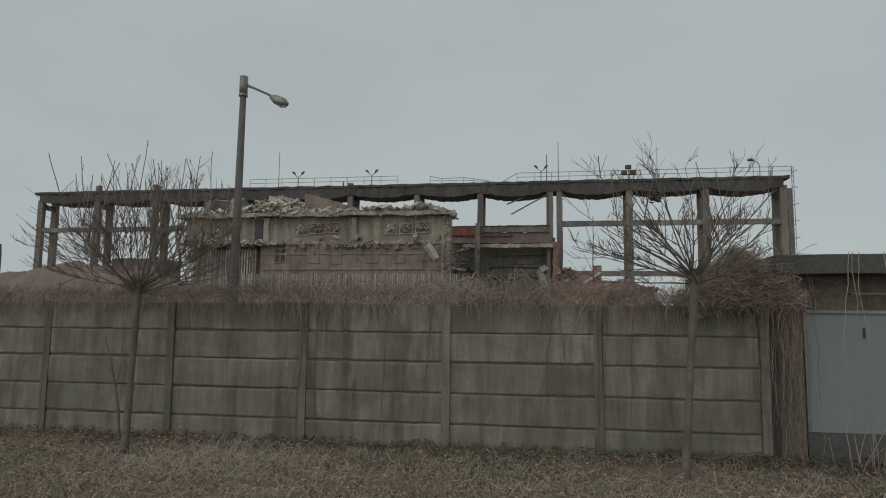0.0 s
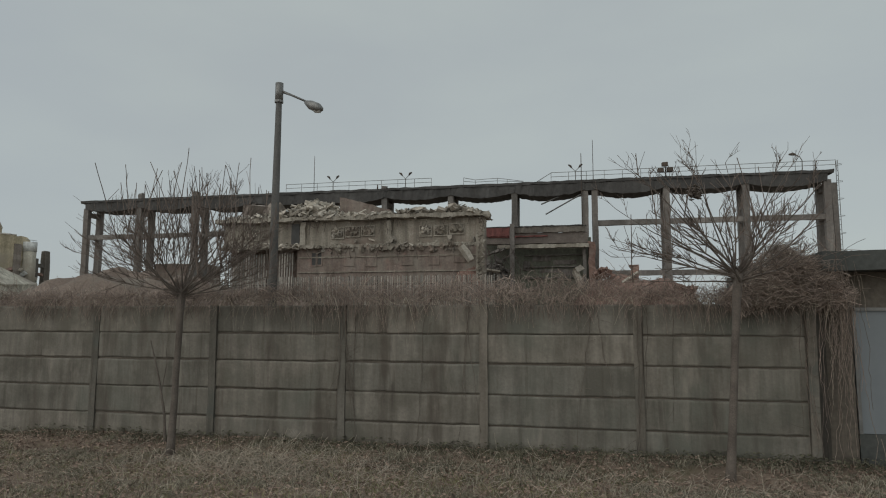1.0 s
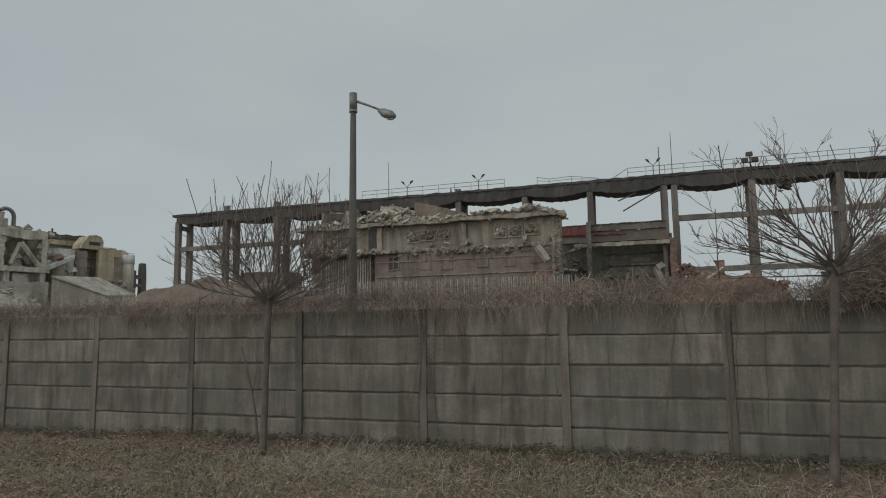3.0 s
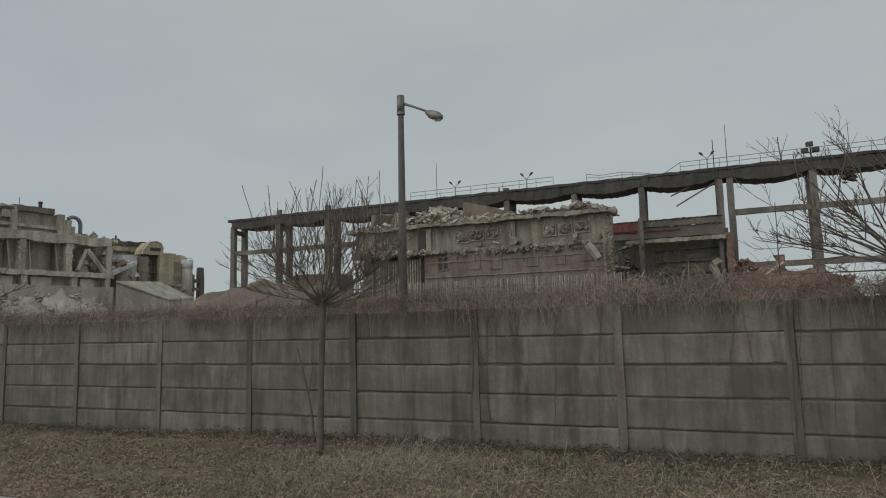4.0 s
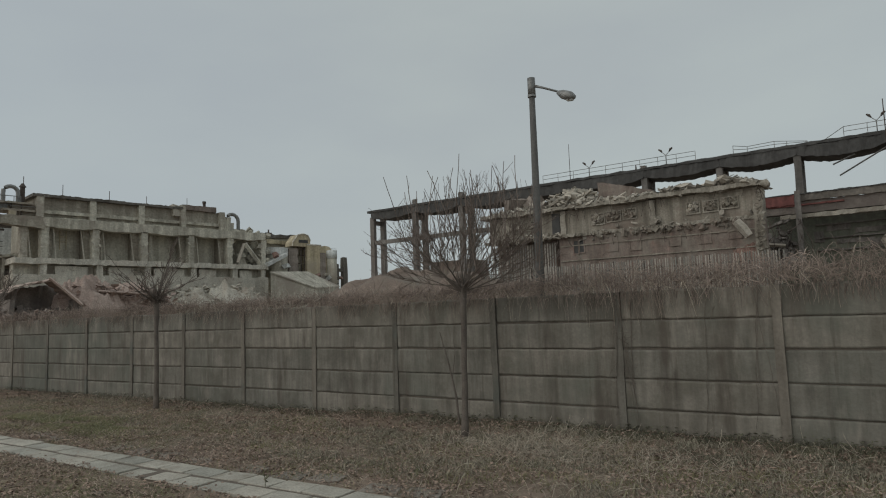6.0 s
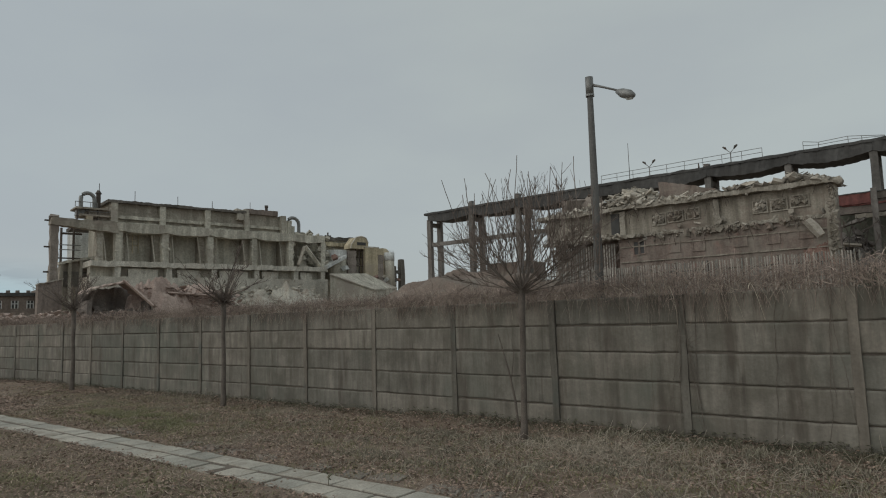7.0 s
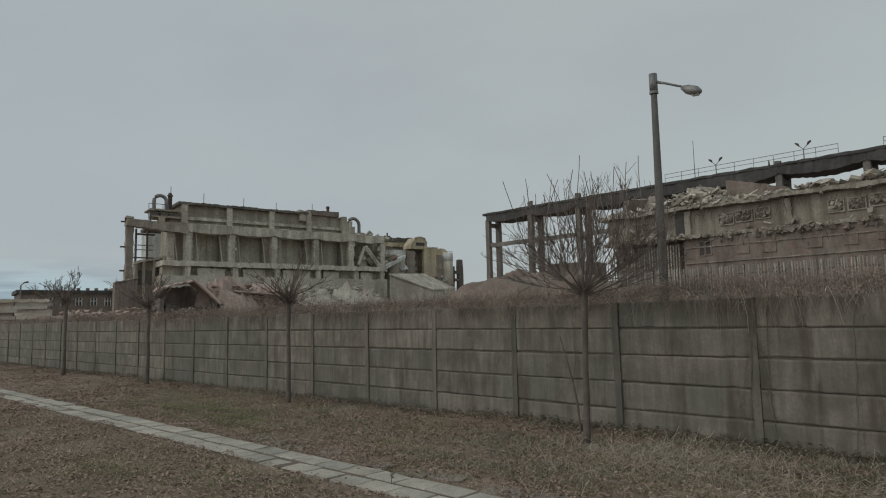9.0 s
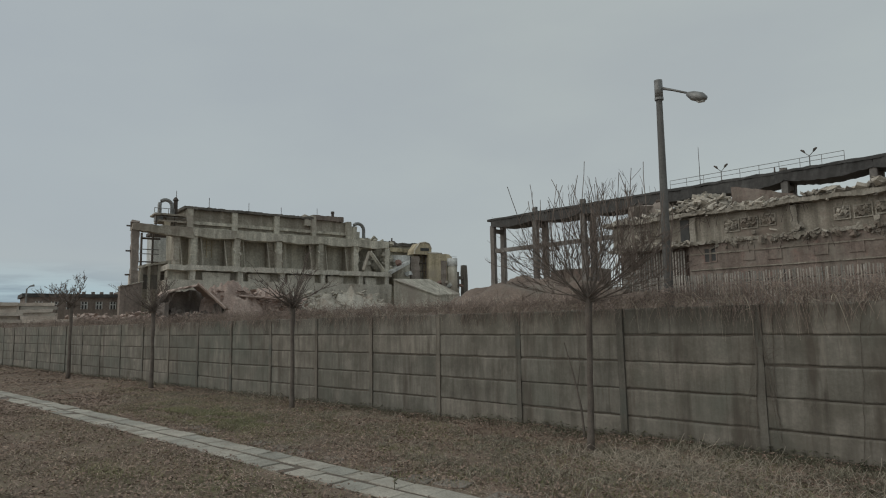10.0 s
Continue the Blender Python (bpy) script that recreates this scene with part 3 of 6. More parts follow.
    for _ in range(2100):
        x = r.uniform(-20.6, -1.2) if r.random() < 0.7 else r.gauss(-14.0, 1.4)
        crest = 0.16 + 0.4 * math.exp(-((x + 16.8) / 2.2) ** 2) + 1.25 * math.exp(-((x + 13.9) / 1.5) ** 2) + 0.35 * math.exp(-((x + 6.2) / 1.2) ** 2) + 0.75 * math.exp(-((x + 3.2) / 0.8) ** 2)
        y = r.uniform(34.7, 38.5)
        g.lump(x, y, 9.25 + crest * r.random() * min(1.0, 0.4 + (y - 34.7) * 0.5), 0.1 + 0.7 * r.random() ** 2.8, 0.12 + 0.7 * r.random() ** 2, 0.04 + 0.24 * r.random() ** 2)
    for _ in range(24):
        x = r.uniform(-16, -12) if r.random() < 0.75 else r.uniform(-11, -1.5)
        z = 9.4 + (0.8 if x < -11.5 else 0.25) * r.random()
        a = r.uniform(-0.5, 0.5)
        l = r.uniform(0.3, 0.9)
        g.tube([(x - l, r.uniform(34.9, 36), z - a * l), (x + l, r.uniform(34.9, 36), z + a * l)], r.uniform(0.03, 0.09), 4)
    for x, z, l, tilt, w in ((-14.6, 9.9, 1.1, 0.35, 0.16), (-13.6, 10.1, 0.9, -0.4, 0.2), (-12.9, 9.8, 0.8, 0.6, 0.14), (-16.2, 9.6, 1.0, -0.2, 0.12), (-15.4, 9.75, 0.7, 0.8, 0.1), (-6.3, 9.55, 0.9, 0.15, 0.12), (-3.2, 9.6, 0.5, -0.3, 0.12)):
        c, d = math.cos(tilt), math.sin(tilt)
        g.bar(x - l * c, x + l * c, 35.0, 35.5, z - 0.03, z + w, 7, 0.05, top=lambda q: l * d * (2 * q - 1), bottom=lambda q: l * d * (2 * q - 1))
    part("roof_rubble", g, M_RUBBLE, t, "pale rubble heaped on the roof", kind="stuff")
    g = Geo(388)
    g.lump(-19.1, 36.5, 10.0, 1.9, 1.0, 1.3, 0.2).lump(-17.9, 36.8, 10.1, 1.1, 0.8, 1.3, 0.25)
    part("roof_block", g, M_WORN, t)
    g = Geo(389)
    g.bar(-12.2, -8.3, 36.4, 39.5, 9.3, 11.0, 12, 0.06, top=lambda q: -1.1 * q)
    part("fallen_slab", g, M_BRICK, t, "collapsed brown roof slab")
    g = Geo(390)
    g.tube([(-17.55, 37, 9.3), (-17.55, 37, 10.5), (-17.7, 37, 10.85), (-18.1, 37, 10.9)], 0.12, 7)
    part("vent_pipe", g, M_IRON, t)
    for k in range(27):
        g = Geo(391)
        x = -20.6 + 0.205 * k
        g.bar(x, x + 0.085, 34.95, 34.98, 4.1, 6.62 + 0.03 * (k % 3), 2, 0.004, axis=2)
        part("slat", g, M_SHEET, t)
    return t


main_building()


def slat_fence():
    t = thing("slat_fence", "tall pale slatted metal fence before the brick building", "fence", -10, 33, 0)
    g = Geo(395)
    g.box(-20.4, 0.2, 33.02, 33.08, 4.2, 4.28).box(-20.4, 0.2, 33.02, 33.08, 1.0, 1.08)
    part("rail", g, M_IRON, t)
    for i in range(11):
        g = Geo(396)
        g.box(-20.4 + 2.04 * i, -20.32 + 2.04 * i, 33.0, 33.09, 0, 4.8)
        part("post", g, M_IRON, t)
    g = Geo(397)
    g.bar(-0.038, 0.038, -0.015, 0.015, 0.1, 4.78, 2, 0.002, axis=2)
    me = g.mesh("slat", M_SHEET)
    r = random.Random(39)
    for i in range(128):
        o = new("slat", me)
        o.parent = t
        o.location = (-20.3 + 0.16 * i + 10, -0.0, r.uniform(-0.05, 0.06))
        o.rotation_euler = (0, r.uniform(-0.01, 0.01), 0)


slat_fence()


def annex():
    t = thing("annex", "gutted low annex with a faded red parapet", "building", 2, 47, 0)
    r = random.Random(45)
    part("parapet", Geo(440).bar(-2.8, -0.6, 46.0, 46.3, 8.95, 9.72, 14, 0.025), M_REDPAINT, t, "faded red painted parapet")
    part("parapet", Geo(441).bar(-0.58, 5.75, 46.02, 46.3, 9.2, 9.7, 30, 0.03), M_HALL, t, "blackened red parapet")
    part("coping", Geo(450).bar(-2.85, 5.8, 45.95, 46.35, 9.7, 9.78, 40, 0.03), M_HALL_ROOF, t)
    part("roof_edge", Geo(442).bar(-2.8, 5.9, 46.2, 47.0, 8.3, 9.2, 22, 0.03), M_DIM_BROWN, t)
    part("underside_stain", Geo(451).bar(-2.4, 2.6, 46.1, 46.2, 8.86, 8.98, 22, 0.03), M_REDPAINT, t)
    part("beam", Geo(443).bar(-1.6, 6.0, 45.6, 46.2, 7.86, 8.16, 40, 0.035), M_CORNICE, t, "pale grey concrete beam")
    part("back_wall", Geo(444).box(-2.8, 6.2, 47.6, 48.0, 0, 8.9), M_GREENWALL, t, "greenish grimy inner wall")
    for k, (x, z, w, h) in enumerate(((1.2, 6.9, 1.6, 0.5), (3.0, 6.6, 1.9, 0.35), (1.8, 5.9, 2.4, 0.3), (3.9, 5.6, 1.2, 0.5), (0.4, 6.1, 0.6, 0.8))):
        part("bare_patch", Geo(445 + k).bar(x, x + w, 47.55, 47.6, z, z + h, 8, 0.06), M_COLUMN, t)
    for k, z in enumerate((7.35, 6.35, 5.4)):
        part("shelf_rib", Geo(457 + k).bar(0.5, 5.5, 47.35, 47.6, z, z + 0.09, 14, 0.03), M_COLUMN, t)
    part("side_wall", Geo(449).bar(5.45, 5.75, 46.3, 47.6, 0, 8.3, 6, 0.03, axis=2), M_COLUMN, t)
    part("brick_pier", Geo(452).bar(5.95, 6.5, 46.2, 46.9, 0, 8.35, 24, 0.06, axis=2), M_ORANGE, t, "exposed orange brick pier")
    g = Geo(453)
    g.lump(5.1, 45.4, 5.2, 0.42, 0.4, 1.5, 0.1).lump(5.05, 45.4, 6.0, 0.75, 0.4, 0.4)
    part("pale_stub", g, M_RUBBLE, t, "pale broken concrete stub")
    g = Geo(454)
    for _ in range(110):
        g.lump(r.uniform(-2.7, -0.9), r.uniform(45.4, 46.8), r.uniform(4.0, 5.6) + r.uniform(0, 2.4) * r.random(), r.uniform(0.15, 0.7), 0.35, r.uniform(0.08, 0.4))
    part("debris", g, M_COLUMN, t, "dark hanging debris", kind="stuff")
    part("hanging_slab", Geo(447).tube([(-2.5, 45.2, 6.05), (-1.3, 45.2, 5.85)], 0.14, 4), M_CORNICE, t, "pale slab hanging on bars")
    part("hanging_slab", Geo(448).bar(-2.6, -0.9, 45.3, 45.8, 7.2, 7.4, 8, 0.06, top=lambda q: 0.55 * q, bottom=lambda q: 0.55 * q), M_COLUMN, t)
    g = Geo(455)
    for _ in range(22):
        q, _e = bend(r, Vector((r.uniform(-2.4, 0.2), 45.2, r.uniform(6.2, 8.0))), Vector((r.uniform(-1, 1), 0, -0.8)), r.uniform(0.8, 2.0), 5, -0.1, 0.35)
        g.tube(q, r.uniform(0.015, 0.035), 4, cap=False)
    part("torn_cable", g, M_IRON, t, "torn dangling cables and bars", kind="stuff")
    part("prop", Geo(456).bar(-0.48, -0.12, 45.2, 45.55, 0, 9.9, 24, 0.035, axis=2), M_COLUMN, t)


annex()


def low_rubble():
    g, r = Geo(460), random.Random(46)
    for _ in range(420):
        x = r.uniform(6.2, 14)
        h = 4.85 + 1.15 * math.exp(-((x - 7.0) / 1.0) ** 2) + 0.5 * math.exp(-((x - 9.2) / 0.6) ** 2) - 0.08 * abs(x - 8)
        g.lump(x, r.uniform(43, 46), h * (1 - 0.35 * r.random() ** 2), 0.1 + 0.38 * r.random() ** 2, 0.25, 0.06 + 0.2 * r.random() ** 2)
    g.heap(9.5, 44.5, 7, 5, 5.15, 5, power=2.5)
    solid("brick_rubble", g, M_ORANGE, "heap of orange brick rubble before the ruined hall", "rubble", kind="stuff")
    g = Geo(461)
    g.tube([(8.1, 42.6, 4.5), (9.6, 42.8, 5.5)], 0.13, 4)
    b = Geo(462)
    b.bar(9.05, 9.65, 43.2, 43.7, 4.2, 5.95, 8, 0.09, axis=2).lump(9.3, 43.4, 6.0, 0.5, 0.4, 0.3)
    solid("brick_stump", b, M_ORANGE, "broken orange brick masonry stump in the rubble", "stump")
    solid("fallen_beam", g, M_RUBBLE, "pale broken beam leaning on brick rubble", "beam")


low_rubble()


def hall_fittings():
    def rail(x0, x1, bent=0.0, label="rusty roof railing along the hall edge"):
        t = thing("roof_railing", label, "railing", (x0 + x1) / 2, HALL_Y, 13.95)
        r = random.Random(int(x0 * 10))
        n = max(2, round((x1 - x0) / 1.55))
        tops = [(x0 + (x1 - x0) * i / n + r.uniform(-bent, bent), HALL_Y - 0.05, 13.95 + 0.78 - r.random() * bent * 1.2) for i in range(n + 1)]
        for p in tops:
            part("post", Geo(1).tube([(p[0], p[1], 13.9), p], 0.024, 5), M_STEEL, t)
        part("handrail", Geo(1).tube(tops, 0.026, 5), M_STEEL, t)
        part("midrail", Geo(1).tube([(a, b, 13.95 + (c - 13.95) * 0.52) for a, b, c in tops], 0.024, 5), M_STEEL, t)

    rail(-22.2, -7.9)
    rail(2.9, 25.6)
    rail(-5.4, 0.6, 0.6, "bent and broken roof railing")
    part_ramp = thing("loose_rail", "loose bent rail at the broken roof edge", "rail", 2, HALL_Y, 13.95)
    part("bar", Geo(1).tube([(1.6, HALL_Y, 13.95), (2.9, HALL_Y, 14.73)], 0.03, 5), M_STEEL, part_ramp)
    for x in (-17.65, -10.5, 5.0):
        t = thing("roof_lamp", "small twin-armed lamp on the hall roof", "lamp", x, HALL_Y + 0.5, 13.95, group="twin lamps on the hall roof")
        y = HALL_Y + 0.5
        part("pole", Geo(1).tube([(x, y, 13.9), (x, y, 14.95)], 0.045, 6), M_STEEL, t)
        for s in (-1, 1):
            arm = part("arm", Geo(1).tube([(x, y, 14.9), (x + 0.35 * s, y, 15.25)], 0.03, 5), M_STEEL, t)
            part("head", Geo(1).tube([(x + 0.3 * s, y, 15.2), (x + 0.42 * s, y, 15.38), (x + 0.6 * s, y, 15.5)], [0.05, 0.11, 0.06], 6), M_IRON, arm)
    for x, z0, z1, rad in ((-19.3, 13.9, 17.35, 0.035), (6.5, 13.9, 17.45, 0.035), (5.5, 8.4, 16.3, 0.055), (-25.0, 13.9, 14.6, 0.05), (-13.0, 13.9, 14.3, 0.08)):
        t = thing("lightning_rod", "thin steel rod on the hall roof", "rod", x, HALL_Y - 0.15, z0, group="rods on the hall roof")
        part("rod", Geo(1).tube([(x, HALL_Y - 0.17, z0), (x, HALL_Y - 0.17, z1)], [rad, rad * 0.6], 5), M_IRON, t)
    t = thing("floodlight_cluster", "dark floodlights clustered on a roof bracket", "floodlight", 12.5, HALL_Y, 13.95)
    part("bracket", Geo(1).tube([(12.5, HALL_Y, 13.9), (12.5, HALL_Y, 14.8)], 0.06, 6).tube([(11.95, HALL_Y, 14.35), (13.05, HALL_Y, 14.35)], 0.05, 5), M_IRON, t)
    for x, z in ((12.1, 14.5), (12.85, 14.55), (12.45, 15.0)):
        part("floodlight", Geo(3).box(x - 0.24, x + 0.24, HALL_Y - 0.3, HALL_Y + 0.05, z - 0.15, z + 0.15, 0.03), M_IRON, t)
    t = thing("roof_lamp", "single curved lamp at the end of the hall roof", "lamp", 23.1, HALL_Y, 13.95)
    part("pole", Geo(1).tube([(23.1, HALL_Y, 13.9), (23.12, HALL_Y, 14.8), (22.95, HALL_Y, 15.15), (22.6, HALL_Y, 15.32)], 0.04, 6), M_STEEL, t)
    part("head", Geo(1).tube([(22.7, HALL_Y, 15.3), (22.45, HALL_Y, 15.38), (22.15, HALL_Y, 15.36)], [0.06, 0.14, 0.07], 7), M_IRON, t)
    t = thing("cage_ladder", "rusty caged ladder at the end of the hall", "ladder", 25.9, HALL_Y, 0)
    for y in (HALL_Y, HALL_Y + 0.42):
        part("stile", Geo(1).tube([(25.72, y, 0), (25.72, y, 14.75)], 0.026, 5), M_STEEL, t)
    for i in range(36):
        part("rung", Geo(1).tube([(25.72, HALL_Y, 0.4 * i + 0.3), (25.72, HALL_Y + 0.42, 0.4 * i + 0.3)], 0.018, 4), M_STEEL, t)
    for i in range(9):
        hoop = [(25.72 + 0.36 * math.sin(math.pi * k / 8), HALL_Y + 0.21 - 0.34 * math.cos(math.pi * k / 8), 3.2 + 1.4 * i) for k in range(9)]
        part("hoop", Geo(1).tube(hoop, 0.016, 4), M_STEEL, t)
    for a, b in (((2.38, HALL_Y, 11.05), (5.6, HALL_Y, 12.8)), ((2.0, HALL_Y, 11.95), (3.5, HALL_Y, 12.55))):
        t = thing("hanging_bar", "bent steel section hanging under the roof beam", "bar", a[0], HALL_Y, a[2])
        part("bar", Geo(1).tube([a, b], 0.06, 4), M_STEEL, t)
    g = Geo(470)
    g.bar(-38.3, -33.1, 51.0, 55, 0, 7.6, 8, 0.04)
    solid("brick_hut", g, M_BRICK, "brown windowless brick hut behind the hall frame", "hut")
    for i, (x, z) in enumerate(((-38.1, 14.5), (-31.9, 14.45), (-12.4, 14.2))):
        g = Geo(471 + i)
        g.bar(x - 0.22, x + 0.22, HALL_Y - 0.1, HALL_Y + 0.4, 13.9, z, 3, 0.05, axis=2)
        part("column_stub", g, M_COLUMN, hall_ob)


hall_fittings()


def heaps():
    g = Geo(480)
    g.heap(-23.0, 27, 9.0, 9, 4.75, 1, rings=30, sides=90, rough=0.13, power=2.1)
    g.heap(-26.4, 27, 8.0, 8, 4.3, 7, rings=26, sides=80, rough=0.24, power=1.6)
    g.heap(-17.6, 26, 7.5, 9, 4.1, 4, rings=26, sides=80, rough=0.26, power=1.6)
    g.heap(-12.0, 24, 7, 8, 3.2, 6, rings=26, sides=80, rough=0.22, power=1.8)
    solid("sand_heap", g, M_SAND, "long heap of reddish sand behind the wall", "sand heap", kind="stuff", smooth=True)
    g = Geo(481)
    g.heap(22, 23, 6, 5, 5.2, 3, rough=0.25)
    solid("gravel_heap", g, M_RUBBLE, "grey heap behind the garage", "heap", kind="stuff")


heaps()


def lamp():
    t = thing("street_lamp", "tall grey street lamp with one cobra-head arm", "street lamp", -3.62, 9, 0)
    g = Geo(330)
    g.tube([(-3.64, 9, 0), (-3.63, 9, 4), (-3.6, 9, 8.7)], [0.15, 0.128, 0.092], 14)
    part("pole", g, M_LAMPPOST, t, smooth=True)
    g = Geo(331)
    g.tube([(-3.6, 9, 8.55), (-3.6, 9, 9.12)], [0.125, 0.125], 14)
    part("sleeve", g, M_STEEL, t, smooth=True)
    g = Geo(332)
    g.tube([(-3.55, 9, 8.87), (-3.2, 9, 8.72), (-2.68, 9, 8.47)], [0.05, 0.035, 0.032], 8)
    part("arm", g, M_STEEL, t, smooth=True)
    g = Geo(333)
    g.tube([(-2.72, 9, 8.46), (-2.55, 9, 8.36), (-2.3, 9, 8.24), (-2.16, 9, 8.19)], [0.06, 0.14, 0.15, 0.06], 10)
    head = part("head", g, M_STEEL, t, smooth=True)
    g = Geo(334)
    g.tube([(-2.5, 9, 8.25), (-2.36, 9, 8.19), (-2.22, 9, 8.13)], [0.05, 0.1, 0.05], 8)
    part("lens", g, M_LENS, head, "clouded glass lens", smooth=True)
    g = Geo(335)
    g.tube([(-3.6, 9, 8.5), (-3.6, 9, 8.57)], [0.135, 0.135], 14)
    part("collar", g, M_STEEL, t)
    return t


lamp()


def plant():
    t = thing("processing_plant", "partly demolished concrete processing plant with dusty grey walls", "building", -87, 30, 0, 82.3)
    r = random.Random(40)

    def pt(name, g, m, label="", parent=t, kind=""):
        return part(name, g, m, parent, label, kind=kind, local=True)

    pt("rear_wall", Geo(400).bar(-0.6, 28, 2.7, 9, 10, 16.2, 60, 0.03), M_PLANT_DARK, "dusty recessed wall")
    us = (1.1, 7.4, 14.1, 21.3, 27.8, 34.0)
    pt("free_column", Geo(399).bar(-7.25, -6.35, 0, 1.0, 0, 16.5, 30, 0.07, axis=2), M_WORN, "free-standing column of the torn-off bay")
    pt("column_head", Geo(463).lump(-6.8, 0.5, 16.45, 1.05, 1.0, 0.7, 0.12), M_WORN)
    for z in (16.1, 12.6, 9.3):
        pt("stub", Geo(398).tube([(-7.9, 0.6, z), (-6.8, 0.6, z)], 0.12, 5), M_IRON)
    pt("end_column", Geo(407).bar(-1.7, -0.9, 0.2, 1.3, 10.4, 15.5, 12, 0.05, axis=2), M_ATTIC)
    pt("prop", Geo(439).tube([(-0.4, 0.7, 10.9), (-0.8, 0.7, 15)], 0.09, 4), M_PLANT_LIGHT)
    pt("roof_infill", Geo(438).box(-0.7, 28, 1.2, 2.9, 15.2, 16.2), M_PLANT_DARK)
    for i, u in enumerate(us):
        pt("column", Geo(401 + i).bar(u - 0.45, u + 0.45, 0, 1.2, 10.4, 15.2, 12, 0.05, axis=2), M_PLANT)
        g = Geo(408 + i)
        for _ in range(7):
            g.lump(u + r.choice((-0.42, 0.42)), r.uniform(-0.05, 0.4), r.uniform(10.9, 14.9), r.uniform(0.1, 0.3), 0.25, r.uniform(0.2, 0.9))
        pt("spalled_edge", g, M_PLANT, kind="stuff")
        # recessed side panels, in the dark attic colour as painted edge shade; thin leaning props
        if i < 5:
            v = us[i + 1]
            if i < 4:
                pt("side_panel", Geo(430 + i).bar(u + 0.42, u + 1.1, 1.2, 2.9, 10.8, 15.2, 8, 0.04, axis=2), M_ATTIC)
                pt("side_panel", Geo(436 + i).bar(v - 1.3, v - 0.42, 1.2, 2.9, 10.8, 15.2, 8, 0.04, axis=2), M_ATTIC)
                pt("prop", Geo(440 + i).tube([(u + 1.5, 0.7, 10.9), (u + 1.15, 0.7, 15)], 0.09, 4), M_PLANT_LIGHT)
                pt("prop", Geo(446 + i).tube([(v - 1.25, 0.7, 10.9), (v - 1.75, 0.7, 15)], 0.09, 4), M_PLANT_LIGHT)
            belly = 0.32
            pt("crane_beam", Geo(420 + i).bar(u - 0.3, v + 0.3, -0.25, 1.4, 15.05, 16.3, 14, 0.06, bottom=lambda q: -belly * math.sin(math.pi * q) ** 0.7 + 0.25), M_PLANT)
    pt("crane_beam", Geo(426).bar(-7.3, 0.9, -0.25, 1.1, 15.55, 16.4, 16, 0.08, bottom=lambda q: -0.75 * q), M_ATTIC, "beam end over the missing bay")
    pt("ledge", Geo(421).bar(-2.5, 34.6, -0.5, 4.6, 10.15, 10.9, 70, 0.08), M_PLANT_LIGHT, "dust-covered ledge")
    # slots under the ledge
    pt("slot_wall", Geo(427).bar(-2.3, 34.5, 1.0, 2.4, 8.2, 10.2, 8, 0.02), M_PLANT)
    for i, u in enumerate((0.9, 7.9, 14.6, 21.6, 28.6, 33.8)):
        pt("stub_column", Geo(450 + i).bar(u - 0.4, u + 0.4, -0.2, 1.5, 8.3, 10.2, 4, 0.05, axis=2), M_PLANT_LIGHT)
    for i, (u, v) in enumerate(((2.4, 6.4), (9.2, 12.6), (15.6, 20.2), (22.6, 25.4), (29.6, 31.8))):
        pt("dust_panel", Geo(496).bar(u, v, 0.1, 1.2, 8.4, 9.9, 8, 0.1), M_DUST)
    pt("base_wall", Geo(428).bar(-2.6, 34.6, -0.4, 9, 0, 8.75, 70, 0.08), M_DUST, "dusty base wall")
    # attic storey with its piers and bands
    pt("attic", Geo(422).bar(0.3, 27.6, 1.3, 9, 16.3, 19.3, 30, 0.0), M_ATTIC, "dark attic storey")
    pt("attic_band", Geo(423).bar(0.2, 27.7, 0.85, 1.35, 17.05, 17.5, 60, 0.05), M_PLANT)
    pt("attic_band", Geo(424).bar(0.2, 27.7, 0.7, 1.35, 16.3, 16.55, 60, 0.05), M_PLANT)
    pt("attic_roof", Geo(425).bar(-0.3, 20.2, 0.5, 9.4, 19.25, 19.62, 60, 0.06), M_HALL, "dark roof edge")
    for i, u in enumerate((0.6, 7.2, 13.9, 20.3, 26.8)):
        pt("attic_pier", Geo(465 + i).bar(u - 0.42, u + 0.42, 0.55, 1.6, 16.3, 19.4, 8, 0.05, axis=2), M_PLANT)
    pt("roof_block", Geo(470).bar(20.2, 25.9, 0.8, 6, 19.3, 20.1, 16, 0.06), M_FARBRICK, "brick roof parapet")
    pt("roof_block", Geo(471).bar(18.6, 20.6, 0.6, 3, 18.2, 19.9, 6, 0.12), M_PLANT)
    pt("chimney", Geo(472).tube([(24.4, 2, 19.9), (24.4, 2, 21.0)], 0.24, 10).tube([(24.4, 2, 20.8), (24.4, 2, 21.15)], 0.3, 10), M_IRON)
    pt("torn_edge", Geo(473).bar(26.8, 28.4, 0.6, 3, 16.3, 18.7, 5, 0.2), M_PLANT)
    # curved ducts at both ends of the attic

    def arch(u, z, w, h, rad, d):
        q = [(u - w / 2, d, z)]
        for i in range(9):
            a = math.pi * i / 8
            q.append((u - w / 2 * math.cos(a), d, z + h - w / 2 + w / 2 * math.sin(a)))
        q.append((u + w / 2, d, z - 0.3))
        return Geo(7).tube(q, rad, 8)

    pt("duct", arch(29.1, 16.6, 2.2, 2.8, 0.3, 1.6), M_STEEL, "curved galvanised duct")
    pt("duct_box", Geo(474).box(28.2, 29.6, 1.9, 3.5, 16.3, 18, 0.05), M_PLANT)
    pt("duct", arch(-2.6, 18.4, 1.7, 2.0, 0.27, 1.6), M_STEEL, "curved galvanised duct")
